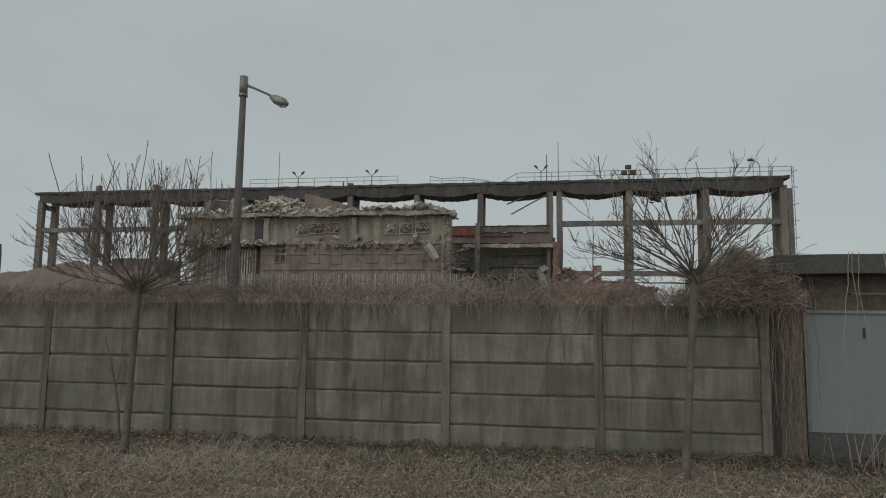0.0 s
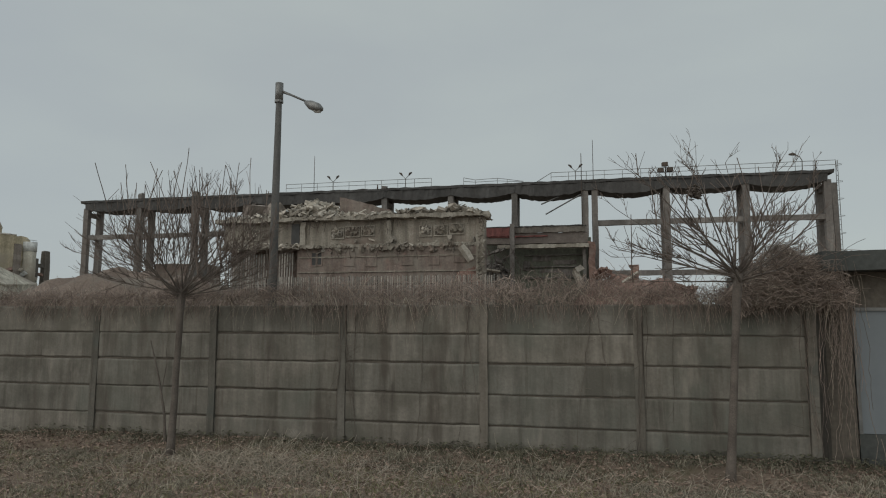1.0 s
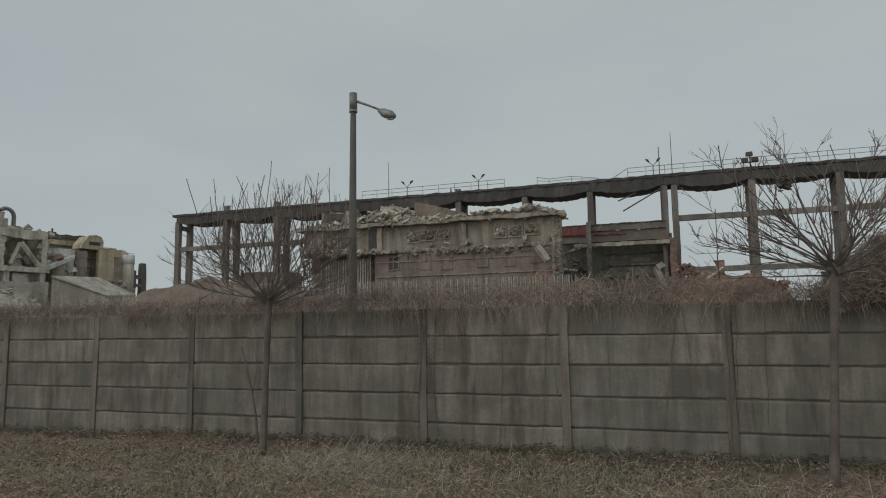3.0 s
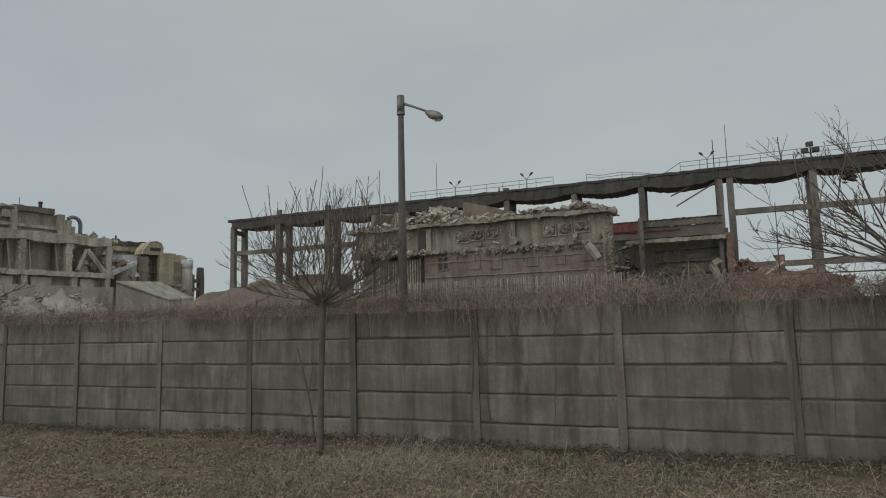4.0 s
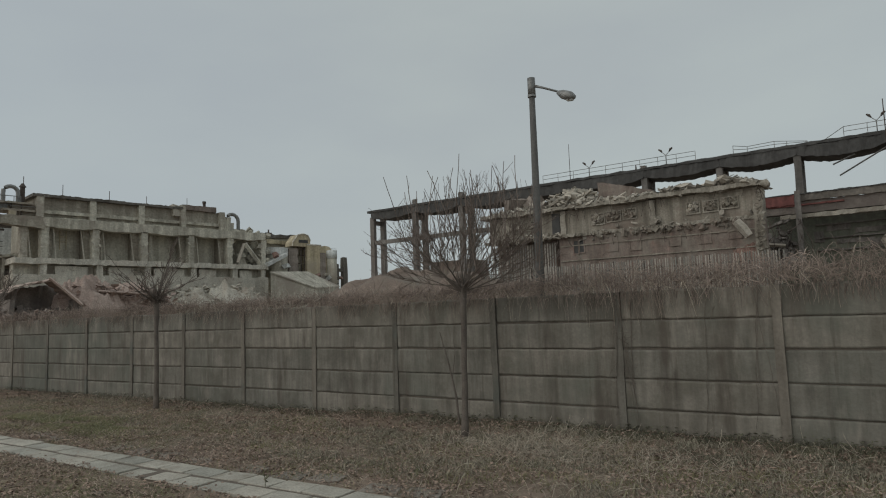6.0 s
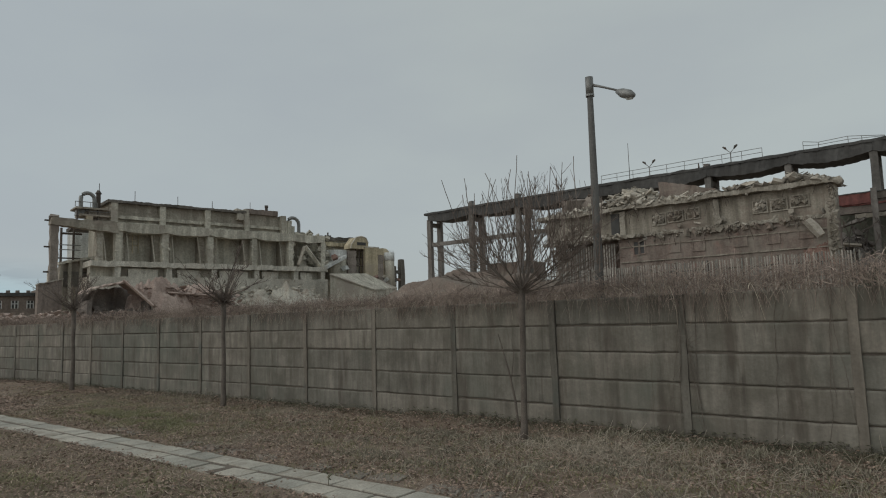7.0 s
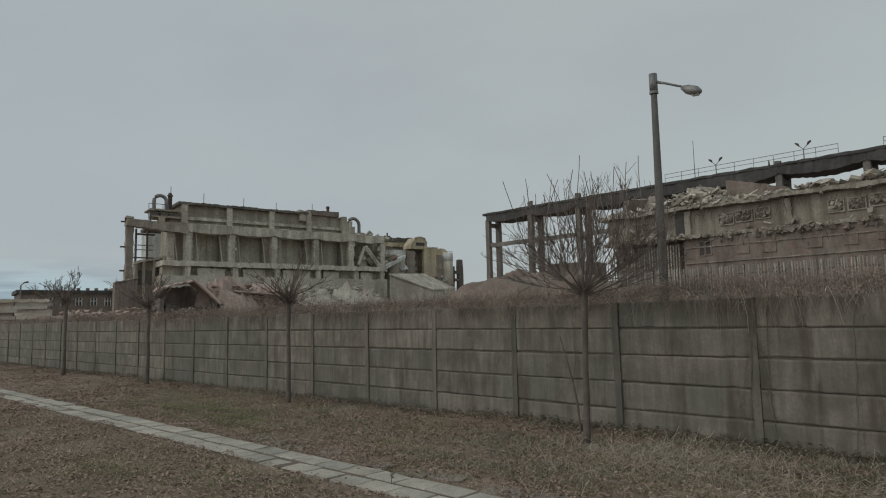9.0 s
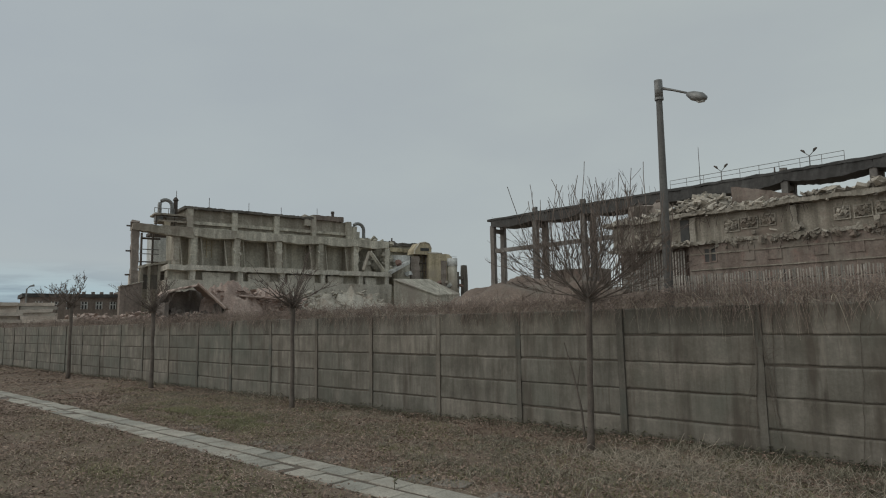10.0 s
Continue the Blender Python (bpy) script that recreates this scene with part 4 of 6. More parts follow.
    pt("chimney", Geo(475).tube([(-1.15, 2, 18.0), (-1.15, 2, 20.7)], 0.3, 9).tube([(-1.15, 2, 20.5), (-1.15, 2, 21.0)], [0.45, 0.15], 9), M_IRON)
    pt("deck", Geo(476).bar(-4.2, -0.2, 0.8, 4, 18.05, 18.3, 14, 0.05), M_ATTIC, "plant platform deck")
    pt("deck", Geo(479).bar(-3.6, 0.3, 0.8, 4, 17.1, 17.35, 14, 0.05), M_ATTIC, "plant platform deck")
    pt("plant_room", Geo(499).bar(-2.4, 0.4, 1.4, 4, 16.3, 18.1, 8, 0.06), M_ATTIC)
    pt("plant_room", Geo(468).box(-3.9, -2.9, 1.6, 3, 17.3, 18.1, 0.05), M_STEEL)
    for u in (-4.0, -2.7, -1.5):
        pt("deck_post", Geo(469).tube([(u, 1.0, 16.2), (u, 1.0, 18.1)], 0.09, 4), M_IRON)
    pt("rail", Geo(464).tube([(-3.6, 0.8, 17.75), (0.2, 0.8, 17.75)], 0.04, 4), M_STEEL)
    for u in (-4.3, -3.4, -2.4, -1.6):
        pt("rail_post", Geo(477).tube([(u, 0.8, 18.3), (u, 0.8, 19.0)], 0.05, 4), M_STEEL)
    pt("rail", Geo(478).tube([(-4.3, 0.8, 19.0), (-1.6, 0.8, 19.0)], 0.05, 4), M_STEEL)
    pt("valve", Geo(478).box(-2.9, -2.1, 0.6, 1.0, 16.5, 17.1, 0.1), M_YELLOW)
    # back tower and its steel frame behind the missing bay
    pt("tower", Geo(480).box(-1.4, 1.2, 14, 18, 0, 17.3, 0.05), M_WHITE, "dirty white tower wall")
    pt("tower_base", Geo(481).bar(-4.4, 0.5, 10, 16, 0, 11.9, 8, 0.1, top=lambda q: 1.0 * q - 1.2), M_PLANT_LIGHT)
    for u in (-4.1, -2.5):
        pt("frame_post", Geo(482).tube([(u, 9.2, 9), (u, 9.2, 16.4)], 0.16, 4), M_IRON)
    pt("frame_beam", Geo(483).tube([(-4.2, 9.2, 15.6), (-1.4, 9.2, 15.6)], 0.16, 4), M_IRON)
    pt("frame_beam", Geo(483).tube([(-4.6, 9.2, 12.0), (-1.4, 9.2, 12.0)], 0.1, 4), M_IRON)
    for z in (10.6, 11.3, 13.2, 13.9, 17.2):
        pt("frame_rail", Geo(498).tube([(-4.4, 9.0, z), (-1.6, 9.0, z)], 0.07, 4), M_STEEL)
    pt("frame_deck", Geo(497).box(-2.9, 0.2, 9.2, 12, 16.2, 16.6, 0.04), M_IRON)
    pt("bay_wall", Geo(488).bar(-5.2, -0.6, 4.6, 5.2, 0, 10.7, 8, 0.03, top=lambda q: 1.0 * q), M_ATTIC)
    pt("bay_coping", Geo(487).bar(-5.4, -0.6, 3.9, 5.3, 10.6, 10.95, 14, 0.06, top=lambda q: 1.05 * q, bottom=lambda q: 1.05 * q), M_PLANT_LIGHT, "dust-covered sloping coping")
    for k, u in enumerate((-5.0, -4.0, -2.6, -1.15)):
        pt("bay_column", Geo(484 + k).bar(u - 0.17, u + 0.17, 4.1, 4.6, 0, 10.7 + 0.23 * (u + 5.2), 10, 0.05, axis=2), M_PLANT)
    for k, (u, v) in enumerate(((-4.8, -4.2), (-3.8, -2.8), (-2.4, -1.35))):
        pt("bay_window", Geo(820 + k).box(u, v, 4.5, 4.58, 7.6, 9.7, 0.02), M_HALL)
    # low brick wall before the free column
    pt("brick_stub", Geo(823).bar(-9.0, -6.3, -2.6, -1.4, 0, 7.4, 10, 0.08, top=lambda q: 0.75 * q), M_FARBRICK, "broken brown brick wall end")
    pt("brick_coping", Geo(824).bar(-9.1, -6.2, -2.8, -1.3, 7.4, 7.55, 10, 0.05, top=lambda q: 0.75 * q, bottom=lambda q: 0.75 * q), M_RUBBLE)
    pt("ladder", Geo(489).tube([(3.6, 2.55, 12.4), (3.6, 2.55, 15)], 0.06, 4).tube([(4.4, 2.55, 12.4), (4.4, 2.55, 15)], 0.06, 4).tube([(3.6, 2.55, 13.5), (4.4, 2.55, 13.5)], 0.05, 4).tube([(3.6, 2.55, 14.2), (4.4, 2.55, 14.2)], 0.05, 4), M_YELLOW)
    for u, h in ((4.0, 21.6), (10.2, 21.4), (15.6, 21.2), (22.0, 21.6), (-0.8, 22.2)):
        pt("rod", Geo(490).tube([(u, 3, 19.3), (u, 3, h)], 0.045, 4), M_IRON)
    # torn bay at the far end
    g = Geo(491)
    for _ in range(46):
        g.lump(r.uniform(28.4, 36), r.uniform(0.3, 3), r.uniform(11.2, 15.2) if r.random() < 0.6 else r.uniform(15.6, 16.8), r.uniform(0.4, 1.6), 0.6, r.uniform(0.25, 0.9))
    pt("torn_concrete", g, M_PLANT, kind="stuff")
    pt("torn_wall", Geo(492).bar(28.2, 36.5, 3, 5, 9, 15.6, 14, 0.25), M_PLANT_DARK)
    pt("fallen_beam", Geo(493).tube([(29.2, 0, 11.2), (30.4, 0, 14.4)], 0.32, 4), M_PLANT_LIGHT)
    pt("fallen_beam", Geo(494).tube([(30.4, -0.2, 14.4), (33.2, -0.2, 11.1)], 0.36, 4), M_PLANT)
    pt("leaning_slab", Geo(495).bar(34.2, 38.2, -1.0, 1.0, 10.6, 11.2, 4, 0.03, top=lambda q: 2.0 * q, bottom=lambda q: 2.0 * q), M_WHITE, "pale slab leaning across the gap")
    return t


plant()


def silo_house():
    t = thing("silo_house", "faded yellow sheet-clad silo house with white tanks", "silo", -87, 30, 0, 82.3)

    def pt(name, g, m, label="", smooth=False):
        return part(name, g, m, t, label, smooth, local=True)

    pt("rear_block", Geo(530).bar(37.0, 44.5, 6, 12, 0, 16.6, 12, 0.1), M_PLANT)
    pt("rear_roof", Geo(531).bar(36.4, 44.5, 5.6, 12, 16.5, 17.2, 14, 0.15), M_HALL)
    pt("rear_trim", Geo(529).bar(38.0, 44.4, 5.3, 5.7, 15.4, 16.1, 10, 0.1), M_YELLOW)
    pt("tank", Geo(532).tube([(38.0, 2.4, 9), (38.0, 2.4, 13.1)], 2.05, 20), M_PLANT, smooth=True)
    pt("tank_rim", Geo(533).tube([(38.0, 2.4, 13.0), (38.0, 2.4, 14.2)], 2.12, 20), M_WHITE, "dirty white tank top")
    # gabled head over an open stair
    prof = [(40.0, 14.55), (40.15, 15.3), (41.2, 16.6), (42.4, 16.85), (43.4, 16.6), (43.9, 15.7), (43.9, 14.55)]
    g, n = Geo(534), len(prof)
    for d in (0.4, 2.6):
        g.v += [(a, d, b) for a, b in prof]
    g.f = [tuple(range(n)), tuple(reversed(range(n, 2 * n)))] + [(i, i + n, (i + 1) % n + n, (i + 1) % n) for i in range(n)]
    pt("gabled_head", g, M_YELLOW, "faded yellow gabled housing")
    pt("head_trim", Geo(549).tube([(a, 0.36, b) for a, b in prof[:-1]], 0.12, 4), M_PLANT_LIGHT)
    pt("vent_slot", Geo(535).box(41.4, 43.3, 0.33, 0.42, 15.2, 15.75), M_BLACK)
    pt("stair_back", Geo(536).box(41.3, 43.2, 2.2, 2.6, 8, 14.7), M_PLANT_DARK)
    for u in (41.5, 42.3, 43.0):
        pt("tower_post", Geo(537).tube([(u, 1.0, 8), (u, 1.0, 14.7)], 0.13, 4), M_IRON)
    for z in (10.0, 11.5, 13.0, 14.2):
        pt("tower_rail", Geo(538).tube([(41.4, 0.95, z), (43.1, 0.95, z)], 0.1, 4), M_IRON)
    pt("side_sheet", Geo(539).bar(39.5, 41.3, 0.6, 1.8, 8, 14.2, 12, 0.1, axis=2), M_WORN, "brown stained side wall")
    pt("housing", Geo(540).bar(43.1, 46.1, 0.3, 2, 4, 14.9, 10, 0.05, axis=2), M_YELLOW, "beige sheet-metal tower")
    pt("housing_edge", Geo(825).bar(43.0, 46.2, 0.2, 2.1, 14.85, 15.05, 8, 0.04), M_PLANT_LIGHT)
    prof = [(45.8, 4.0), (45.8, 14.3), (46.2, 14.75), (47.2, 14.95), (48.2, 14.85), (48.8, 14.4), (48.8, 4.0)]
    g, n = Geo(826), len(prof)
    for d in (0.6, 2.4):
        g.v += [(a, d, b) for a, b in prof]
    g.f = [tuple(range(n)), tuple(reversed(range(n, 2 * n)))] + [(i, i + n, (i + 1) % n + n, (i + 1) % n) for i in range(n)]
    pt("round_housing", g, M_YELLOW, "beige housing with a rounded roof")
    pt("side_duct", Geo(541).bar(45.9, 47.2, 0.2, 0.6, 7, 13.6, 8, 0.08, axis=2), M_WORN)
    pt("small_tank", Geo(542).tube([(48.6, 0.4, 6), (48.6, 0.4, 12.6)], 1.0, 16), M_PLANT_DARK, smooth=True)
    pt("small_tank_top", Geo(543).tube([(48.6, 0.4, 12.6), (48.6, 0.4, 14.1)], 1.06, 16), M_WHITE, smooth=True)
    pt("tank_rail", Geo(827).tube([(47.7, 0.0, 14.4), (49.5, 0.0, 14.4)], 0.04, 4), M_STEEL)
    for k, (u, w, z) in enumerate(((36.4, 1.4, 12.6), (38.4, 1.0, 10.9), (45.2, 0.6, 9.4), (47.6, 0.9, 9.0), (50.4, 0.5, 9.0))):
        pt("wreck_piece", Geo(828 + k).lump(u, 0.0, z, w, 0.8, w * 0.7), M_WHITE if k % 2 else M_ORANGE)
    pt("broken_post", Geo(544).bar(49.3, 50.0, 0, 0.8, 4, 11.6, 6, 0.08, axis=2), M_HALL)
    pt("broken_post", Geo(545).bar(51.1, 52.0, 0, 0.9, 4, 12.9, 6, 0.08, axis=2), M_HALL)
    pt("broken_tie", Geo(546).box(49.6, 52.0, 0.1, 0.7, 10.2, 10.8, 0.05), M_HALL)
    pt("roof_pipe", Geo(547).tube([(38.8, 6, 16.4), (38.8, 6, 18)], 0.14, 6).tube([(38.2, 6, 17.3), (39.4, 6, 17.3)], 0.2, 6), M_IRON)
    g, r = Geo(548), random.Random(54)
    for _ in range(60):
        g.lump(r.uniform(39, 50), 0.0, r.uniform(7.5, 9.6), r.uniform(0.2, 0.9), 0.4, r.uniform(0.15, 0.6))
    tagged(pt("debris", g, M_PLANT), kind="stuff")


silo_house()


def ramp_shed():
    t = thing("ramp_shed", "low concrete shed with a long sloping roof", "shed", -87, 30, 0, 82.3)
    g = Geo(550)
    g.v = [(30.3, -7.9, 0), (38.6, -7.9, 0), (38.6, -7.9, 6.6), (30.3, -7.9, 8.95), (42.2, -1.1, 0), (49.1, -1.1, 0), (49.1, -1.1, 7.2), (42.2, -1.1, 9.7)]
    g.f = [(0, 1, 2, 3), (5, 4, 7, 6), (4, 0, 3, 7), (1, 5, 6, 2)]
    part("wall", g, M_PLANT, t, local=True)
    g = Geo(551)
    g.v = [(30.1, -8.1, 8.98), (38.8, -8.1, 6.55), (49.3, -1.0, 7.2), (42.3, -1.0, 9.75)]
    g.v += [(a, b, c + 0.22) for a, b, c in g.v]
    g.f = [(3, 2, 1, 0), (4, 5, 6, 7), (0, 1, 5, 4), (1, 2, 6, 5), (2, 3, 7, 6), (3, 0, 4, 7)]
    part("roof", g, M_PLANT, t, "pale sloping roof slab", local=True)


ramp_shed()


def plant_rubble():
    m = pose(-87, 30, 0, 0, 0, 82.3)
    r = random.Random(56)

    def stuff(name, g, mat, label):
        ob = solid(name, g, mat, label, "rubble", kind="stuff")
        ob.matrix_basis = m

    def crumple(g, x, y, rx, ry, h, seed, fold):
        """A mound of folded sheets: sharp ridges over a low dome."""
        n, w = len(g.v), 44
        for j in range(w + 1):
            for i in range(w + 1):
                p, q = 2 * i / w - 1, 2 * j / w - 1
                dome = max(0.0, 1 - p * p * 0.9 - q * q * 0.9)
                v = Vector((p * 3.6 + seed, q * 3.6, seed))
                ridge = 1 - abs(noise.noise(v)) * 2.2 + 0.4 * (1 - abs(noise.noise(v * 2.3)) * 2)
                g.v.append((x + p * rx, y + q * ry, h * dome ** 0.7 * (1 - fold + fold * ridge)))
        for j in range(w):
            for i in range(w):
                k = n + j * (w + 1) + i
                g.f.append((k, k + 1, k + w + 2, k + w + 1))

    g = Geo(560)
    for u, d, h, w in ((14, -6, 6.6, 6), (18.5, -6, 7.0, 6.5), (23, -6, 7.4, 6), (27, -6, 6.8, 5), (9, -5, 7.2, 6), (4, -4, 6.8, 5)):
        g.heap(u, d, w + 1, 5, h * 0.92, u * 1.7, rings=22, sides=60, rough=0.2, power=1.7, freq=0.7)
    for _ in range(1900):
        u, d = r.uniform(3, 29), r.uniform(-10, -4)
        g.lump(u, d, (6.6 - abs(d + 5.5) * 0.9) * r.uniform(0.7, 1.1), 0.12 + 1.5 * r.random() ** 4, 0.15 + 0.7 * r.random() ** 2, 0.08 + 0.4 * r.random() ** 3)
    stuff("rubble_bank", g, M_DUST, "bank of pale dusty concrete rubble")
    g = Geo(561)
    crumple(g, 2.2, -12.0, 5.6, 3, 7.6, 6.3, 0.22)
    crumple(g, 8.2, -10.5, 5.8, 3, 7.0, 8.1, 0.24)
    for _ in range(420):
        u = r.uniform(-1, 13)
        g.lump(u, r.uniform(-13.4, -9.5), r.uniform(3.6, 6.9) - 0.12 * abs(u - 3), 0.2 + 1.8 * r.random() ** 3, 0.2 + 0.9 * r.random() ** 2, 0.05 + 0.3 * r.random() ** 2)
    for _ in range(26):
        u, z, a = r.uniform(-0.5, 11), r.uniform(4.0, 6.0), r.uniform(-0.5, 0.3)
        l = r.uniform(0.5, 1.7)
        g.bar(u, u + l, -13.6, -12.4, z, z + 0.07, 6, 0.06, top=lambda q: a * l * q, bottom=lambda q: a * l * q)
    stuff("red_debris", g, M_RUBBLE_RED, "crumpled reddish sheets and brick debris")
    # a hollow under a fallen roof sheet; its dark colour adds painted shade inside
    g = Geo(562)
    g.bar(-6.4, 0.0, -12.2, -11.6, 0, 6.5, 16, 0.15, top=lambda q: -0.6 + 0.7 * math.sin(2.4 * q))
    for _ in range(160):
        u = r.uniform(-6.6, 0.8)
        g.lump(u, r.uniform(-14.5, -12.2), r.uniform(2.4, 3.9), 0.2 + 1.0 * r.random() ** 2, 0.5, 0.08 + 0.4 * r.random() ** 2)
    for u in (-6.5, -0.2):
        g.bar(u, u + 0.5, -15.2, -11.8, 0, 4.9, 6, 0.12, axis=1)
    stuff("dark_mound", g, M_DIM_BROWN, "hollow with debris under a fallen roof, its shade deepened by dark colour")
    g = Geo(563)
    g.bar(-6.6, -2.3, -15.9, -11.4, 5.7, 5.9, 20, 0.09, top=lambda q: 1.3 * q ** 0.6, bottom=lambda q: 1.3 * q ** 0.6)
    g.tube([(-2.95, -16.0, 7.25), (-1.4, -16.1, 5.9), (0.4, -16.2, 4.2)], [0.15, 0.18, 0.18], 4)
    g.bar(-2.6, 1.2, -15.8, -12.6, 6.9, 7.05, 12, 0.12, top=lambda q: -2.9 * q, bottom=lambda q: -2.9 * q)
    g.tube([(3.0, -13.6, 5.9), (8.8, -13.8, 5.5)], 0.13, 4)
    stuff("tilted_beams", g, M_RUBBLE_RED, "pale tilted beams in the debris")
    g = Geo(564)
    for _ in range(700):
        u = r.uniform(-16, 2)
        g.lump(u, r.uniform(-16, -8), r.uniform(2.4, 3.6 + 0.5 * noise.noise(Vector((u * 0.4, 3, 0)))), 0.1 + 0.8 * r.random() ** 3, 0.4, 0.04 + 0.2 * r.random() ** 2)
    stuff("scattered_rubble", g, M_RUBBLE_RED, "scattered pinkish rubble beside the plant")


plant_rubble()


def far_west():
    t = thing("brick_house", "long brown brick house with white-framed windows", "house", -87, 30, 0, 82.3)

    def pt(name, g, m, label="", parent=t):
        return part(name, g, m, parent, label, local=True)

    pt("wall", Geo(570).box(-17.5, -2, 25, 34, 0, 7.2), M_FARBRICK)
    pt("roof", Geo(571).bar(-17.9, -1.6, 24.6, 34, 7.2, 7.75, 8, 0.03), M_HALL_ROOF)
    pt("gable", Geo(572).bar(-4.0, -0.5, 24, 30, 0, 8.2, 6, 0.1), M_FARBRICK)
    for k, u in enumerate((-15.6, -13.4, -11.3, -9.2, -7.0, -4.9)):
        w = pt("window", Geo(573).box(u - 0.45, u + 0.45, 24.93, 25.0, 5.3, 6.45), M_BLACK, "white-framed window")
        pt("frame", Geo(574).box(u - 0.5, u - 0.38, 24.86, 24.93, 5.25, 6.5).box(u + 0.38, u + 0.5, 24.86, 24.93, 5.25, 6.5).box(u - 0.07, u + 0.07, 24.87, 24.93, 5.25, 6.5).box(u - 0.38, u + 0.38, 24.87, 24.93, 5.95, 6.07), M_WHITE, parent=w)
    for u in (-9.0, -7.6, -6.3, -4.8):
        pt("chimney", Geo(575).box(u - 0.25, u + 0.25, 27, 27.5, 7.7, 8.25), M_FARBRICK)
    m = pose(-87, 30, 0, 0, 0, 82.3)
    r = random.Random(58)
    t = thing("board_stack", "stacked pale boards and beams on the yard", "timber stack", -87, 30, 0, 82.3)
    for k in range(12):
        z, u = 0.6 + 0.34 * k, -24.6 + r.uniform(-0.5, 0.5)
        for j in range(3 if k < 7 else 2):
            w, tip = (1.6 if j == 2 else 3.18) + r.uniform(-0.08, 0.08), r.uniform(-0.03, 0.03)
            q = u + j * 3.2
            pt("board", Geo(580 + k).bar(q, q + w, -20 + r.uniform(-0.4, 0.4), -17, z, z + 0.335, 6, 0.03, top=lambda v: tip * v, bottom=lambda v: tip * v), M_TIMBER, parent=t)
    pt("bearer", Geo(579).box(-24.2, -17.2, -19.8, -17.2, 0, 0.6), M_TIMBER, parent=t)
    t = thing("yard_lamp", "distant grey lamp post in the yard", "street lamp", -87, 30, 0, 82.3)
    pt("pole", Geo(581).tube([(-17.4, 24, 0), (-17.4, 24, 8.4), (-16.9, 24, 8.9)], 0.13, 6), M_STEEL, parent=t)
    pt("head", Geo(582).tube([(-17.0, 24, 8.85), (-16.4, 24, 9.0)], [0.1, 0.2], 6), M_STEEL, parent=t)
    tree(-113, 30.5, 5.2, 671, "tall bare tree behind the far brick house", limbs=12, reach=3.6, side=6, shoots=0, thick=2.6, trunk=2.6, low=0.3, burr=10, fine=0.022)
    tree(-96, 16.0, 5.0, 681, "bare tree beside the far brick house", limbs=12, reach=3.2, side=6, shoots=0, thick=2.4, trunk=2.4, low=0.3, burr=10, fine=0.022)


# ---- paving path ----
def paved_path():
    g = Geo(500)
    g.bar(-60, 14, 0.06, 0.74, -0.12, 0.006, 60, 0.003)
    for i, v in enumerate(g.v):
        g.v[i] = (v[0], path_y(v[0]) - 0.4 + v[1], v[2])
    path = solid("pavement", g, M_PATHSOIL, "narrow footpath of worn grey concrete slabs", kind="structure")
    r = random.Random(8)
    slabs = []
    for k in range(4):
        q = Geo(510 + k)
        a, b = 0.236, 0.152
        c = [(-a, -b), (a, -b), (a, b), (-a, b)]
        c = [(x + r.uniform(-0.008, 0.008), y + r.uniform(-0.008, 0.008)) for x, y in c]
        if k == 3:
            c[2] = (c[2][0] - 0.06, c[2][1] - 0.02)
        q.v = [(x, y, -0.05) for x, y in c] + [(x, y, 0.012) for x, y in c] + [(x * 0.965, y * 0.95, 0.019) for x, y in c]
        q.f = [(8, 9, 10, 11)] + [(i, (i + 1) % 4, 4 + (i + 1) % 4, 4 + i) for i in range(4)]
        q.f += [(4 + i, 4 + (i + 1) % 4, 8 + (i + 1) % 4, 8 + i) for i in range(4)]
        slabs.append(q.mesh("slab", M_SLAB))
    for i in range(142):
        for row in (-1, 1):
            x = 13.7 - i * 0.5 + 0.12 * row
            worn = row < 0 and noise.noise(Vector((x * 0.7, 2, 0))) > 0.16
            if worn and r.random() < 0.1:
                continue
            o = new("slab", slabs[min(3, int(r.random() * 3.3))])
            o.parent = path
            o.location = (x, path_y(x) + row * 0.186 + r.uniform(-0.012, 0.012), r.uniform(-0.006, 0.008) - (0.008 if worn else 0))
            o.rotation_euler = (r.uniform(-0.02, 0.02), r.uniform(-0.02, 0.02), 0.031 + r.uniform(-0.035, 0.035) * (2.5 if worn else 1))
    sunken = slabs[3].copy()
    sunken.materials[0] = M_SLAB_DULL
    for x, y, a in ((-0.62, -3.76, 0.1), (-0.12, -3.66, 0.05), (-1.3, -3.78, -0.1), (0.75, -3.72, 0.2), (-2.4, -3.8, 0.4), (-3.2, -3.8, 0.15), (-3.75, -3.82, 0.0),
                    (-4.35, -3.81, 0.1), (-6.25, -3.88, 0.3), (-6.85, -3.83, 0.1), (-7.3, -3.66, 0.2), (1.25, -3.66, 0.1), (-1.93, -5.38, 0.5)):
        o = new("slab", sunken)
        o.parent = path
        o.location, o.rotation_euler = (x, y, ground_z(x, y) + 0.0), (0.03, -0.03, a)
        if y < -5:
            o.scale = (0.35, 0.4, 1)


paved_path()


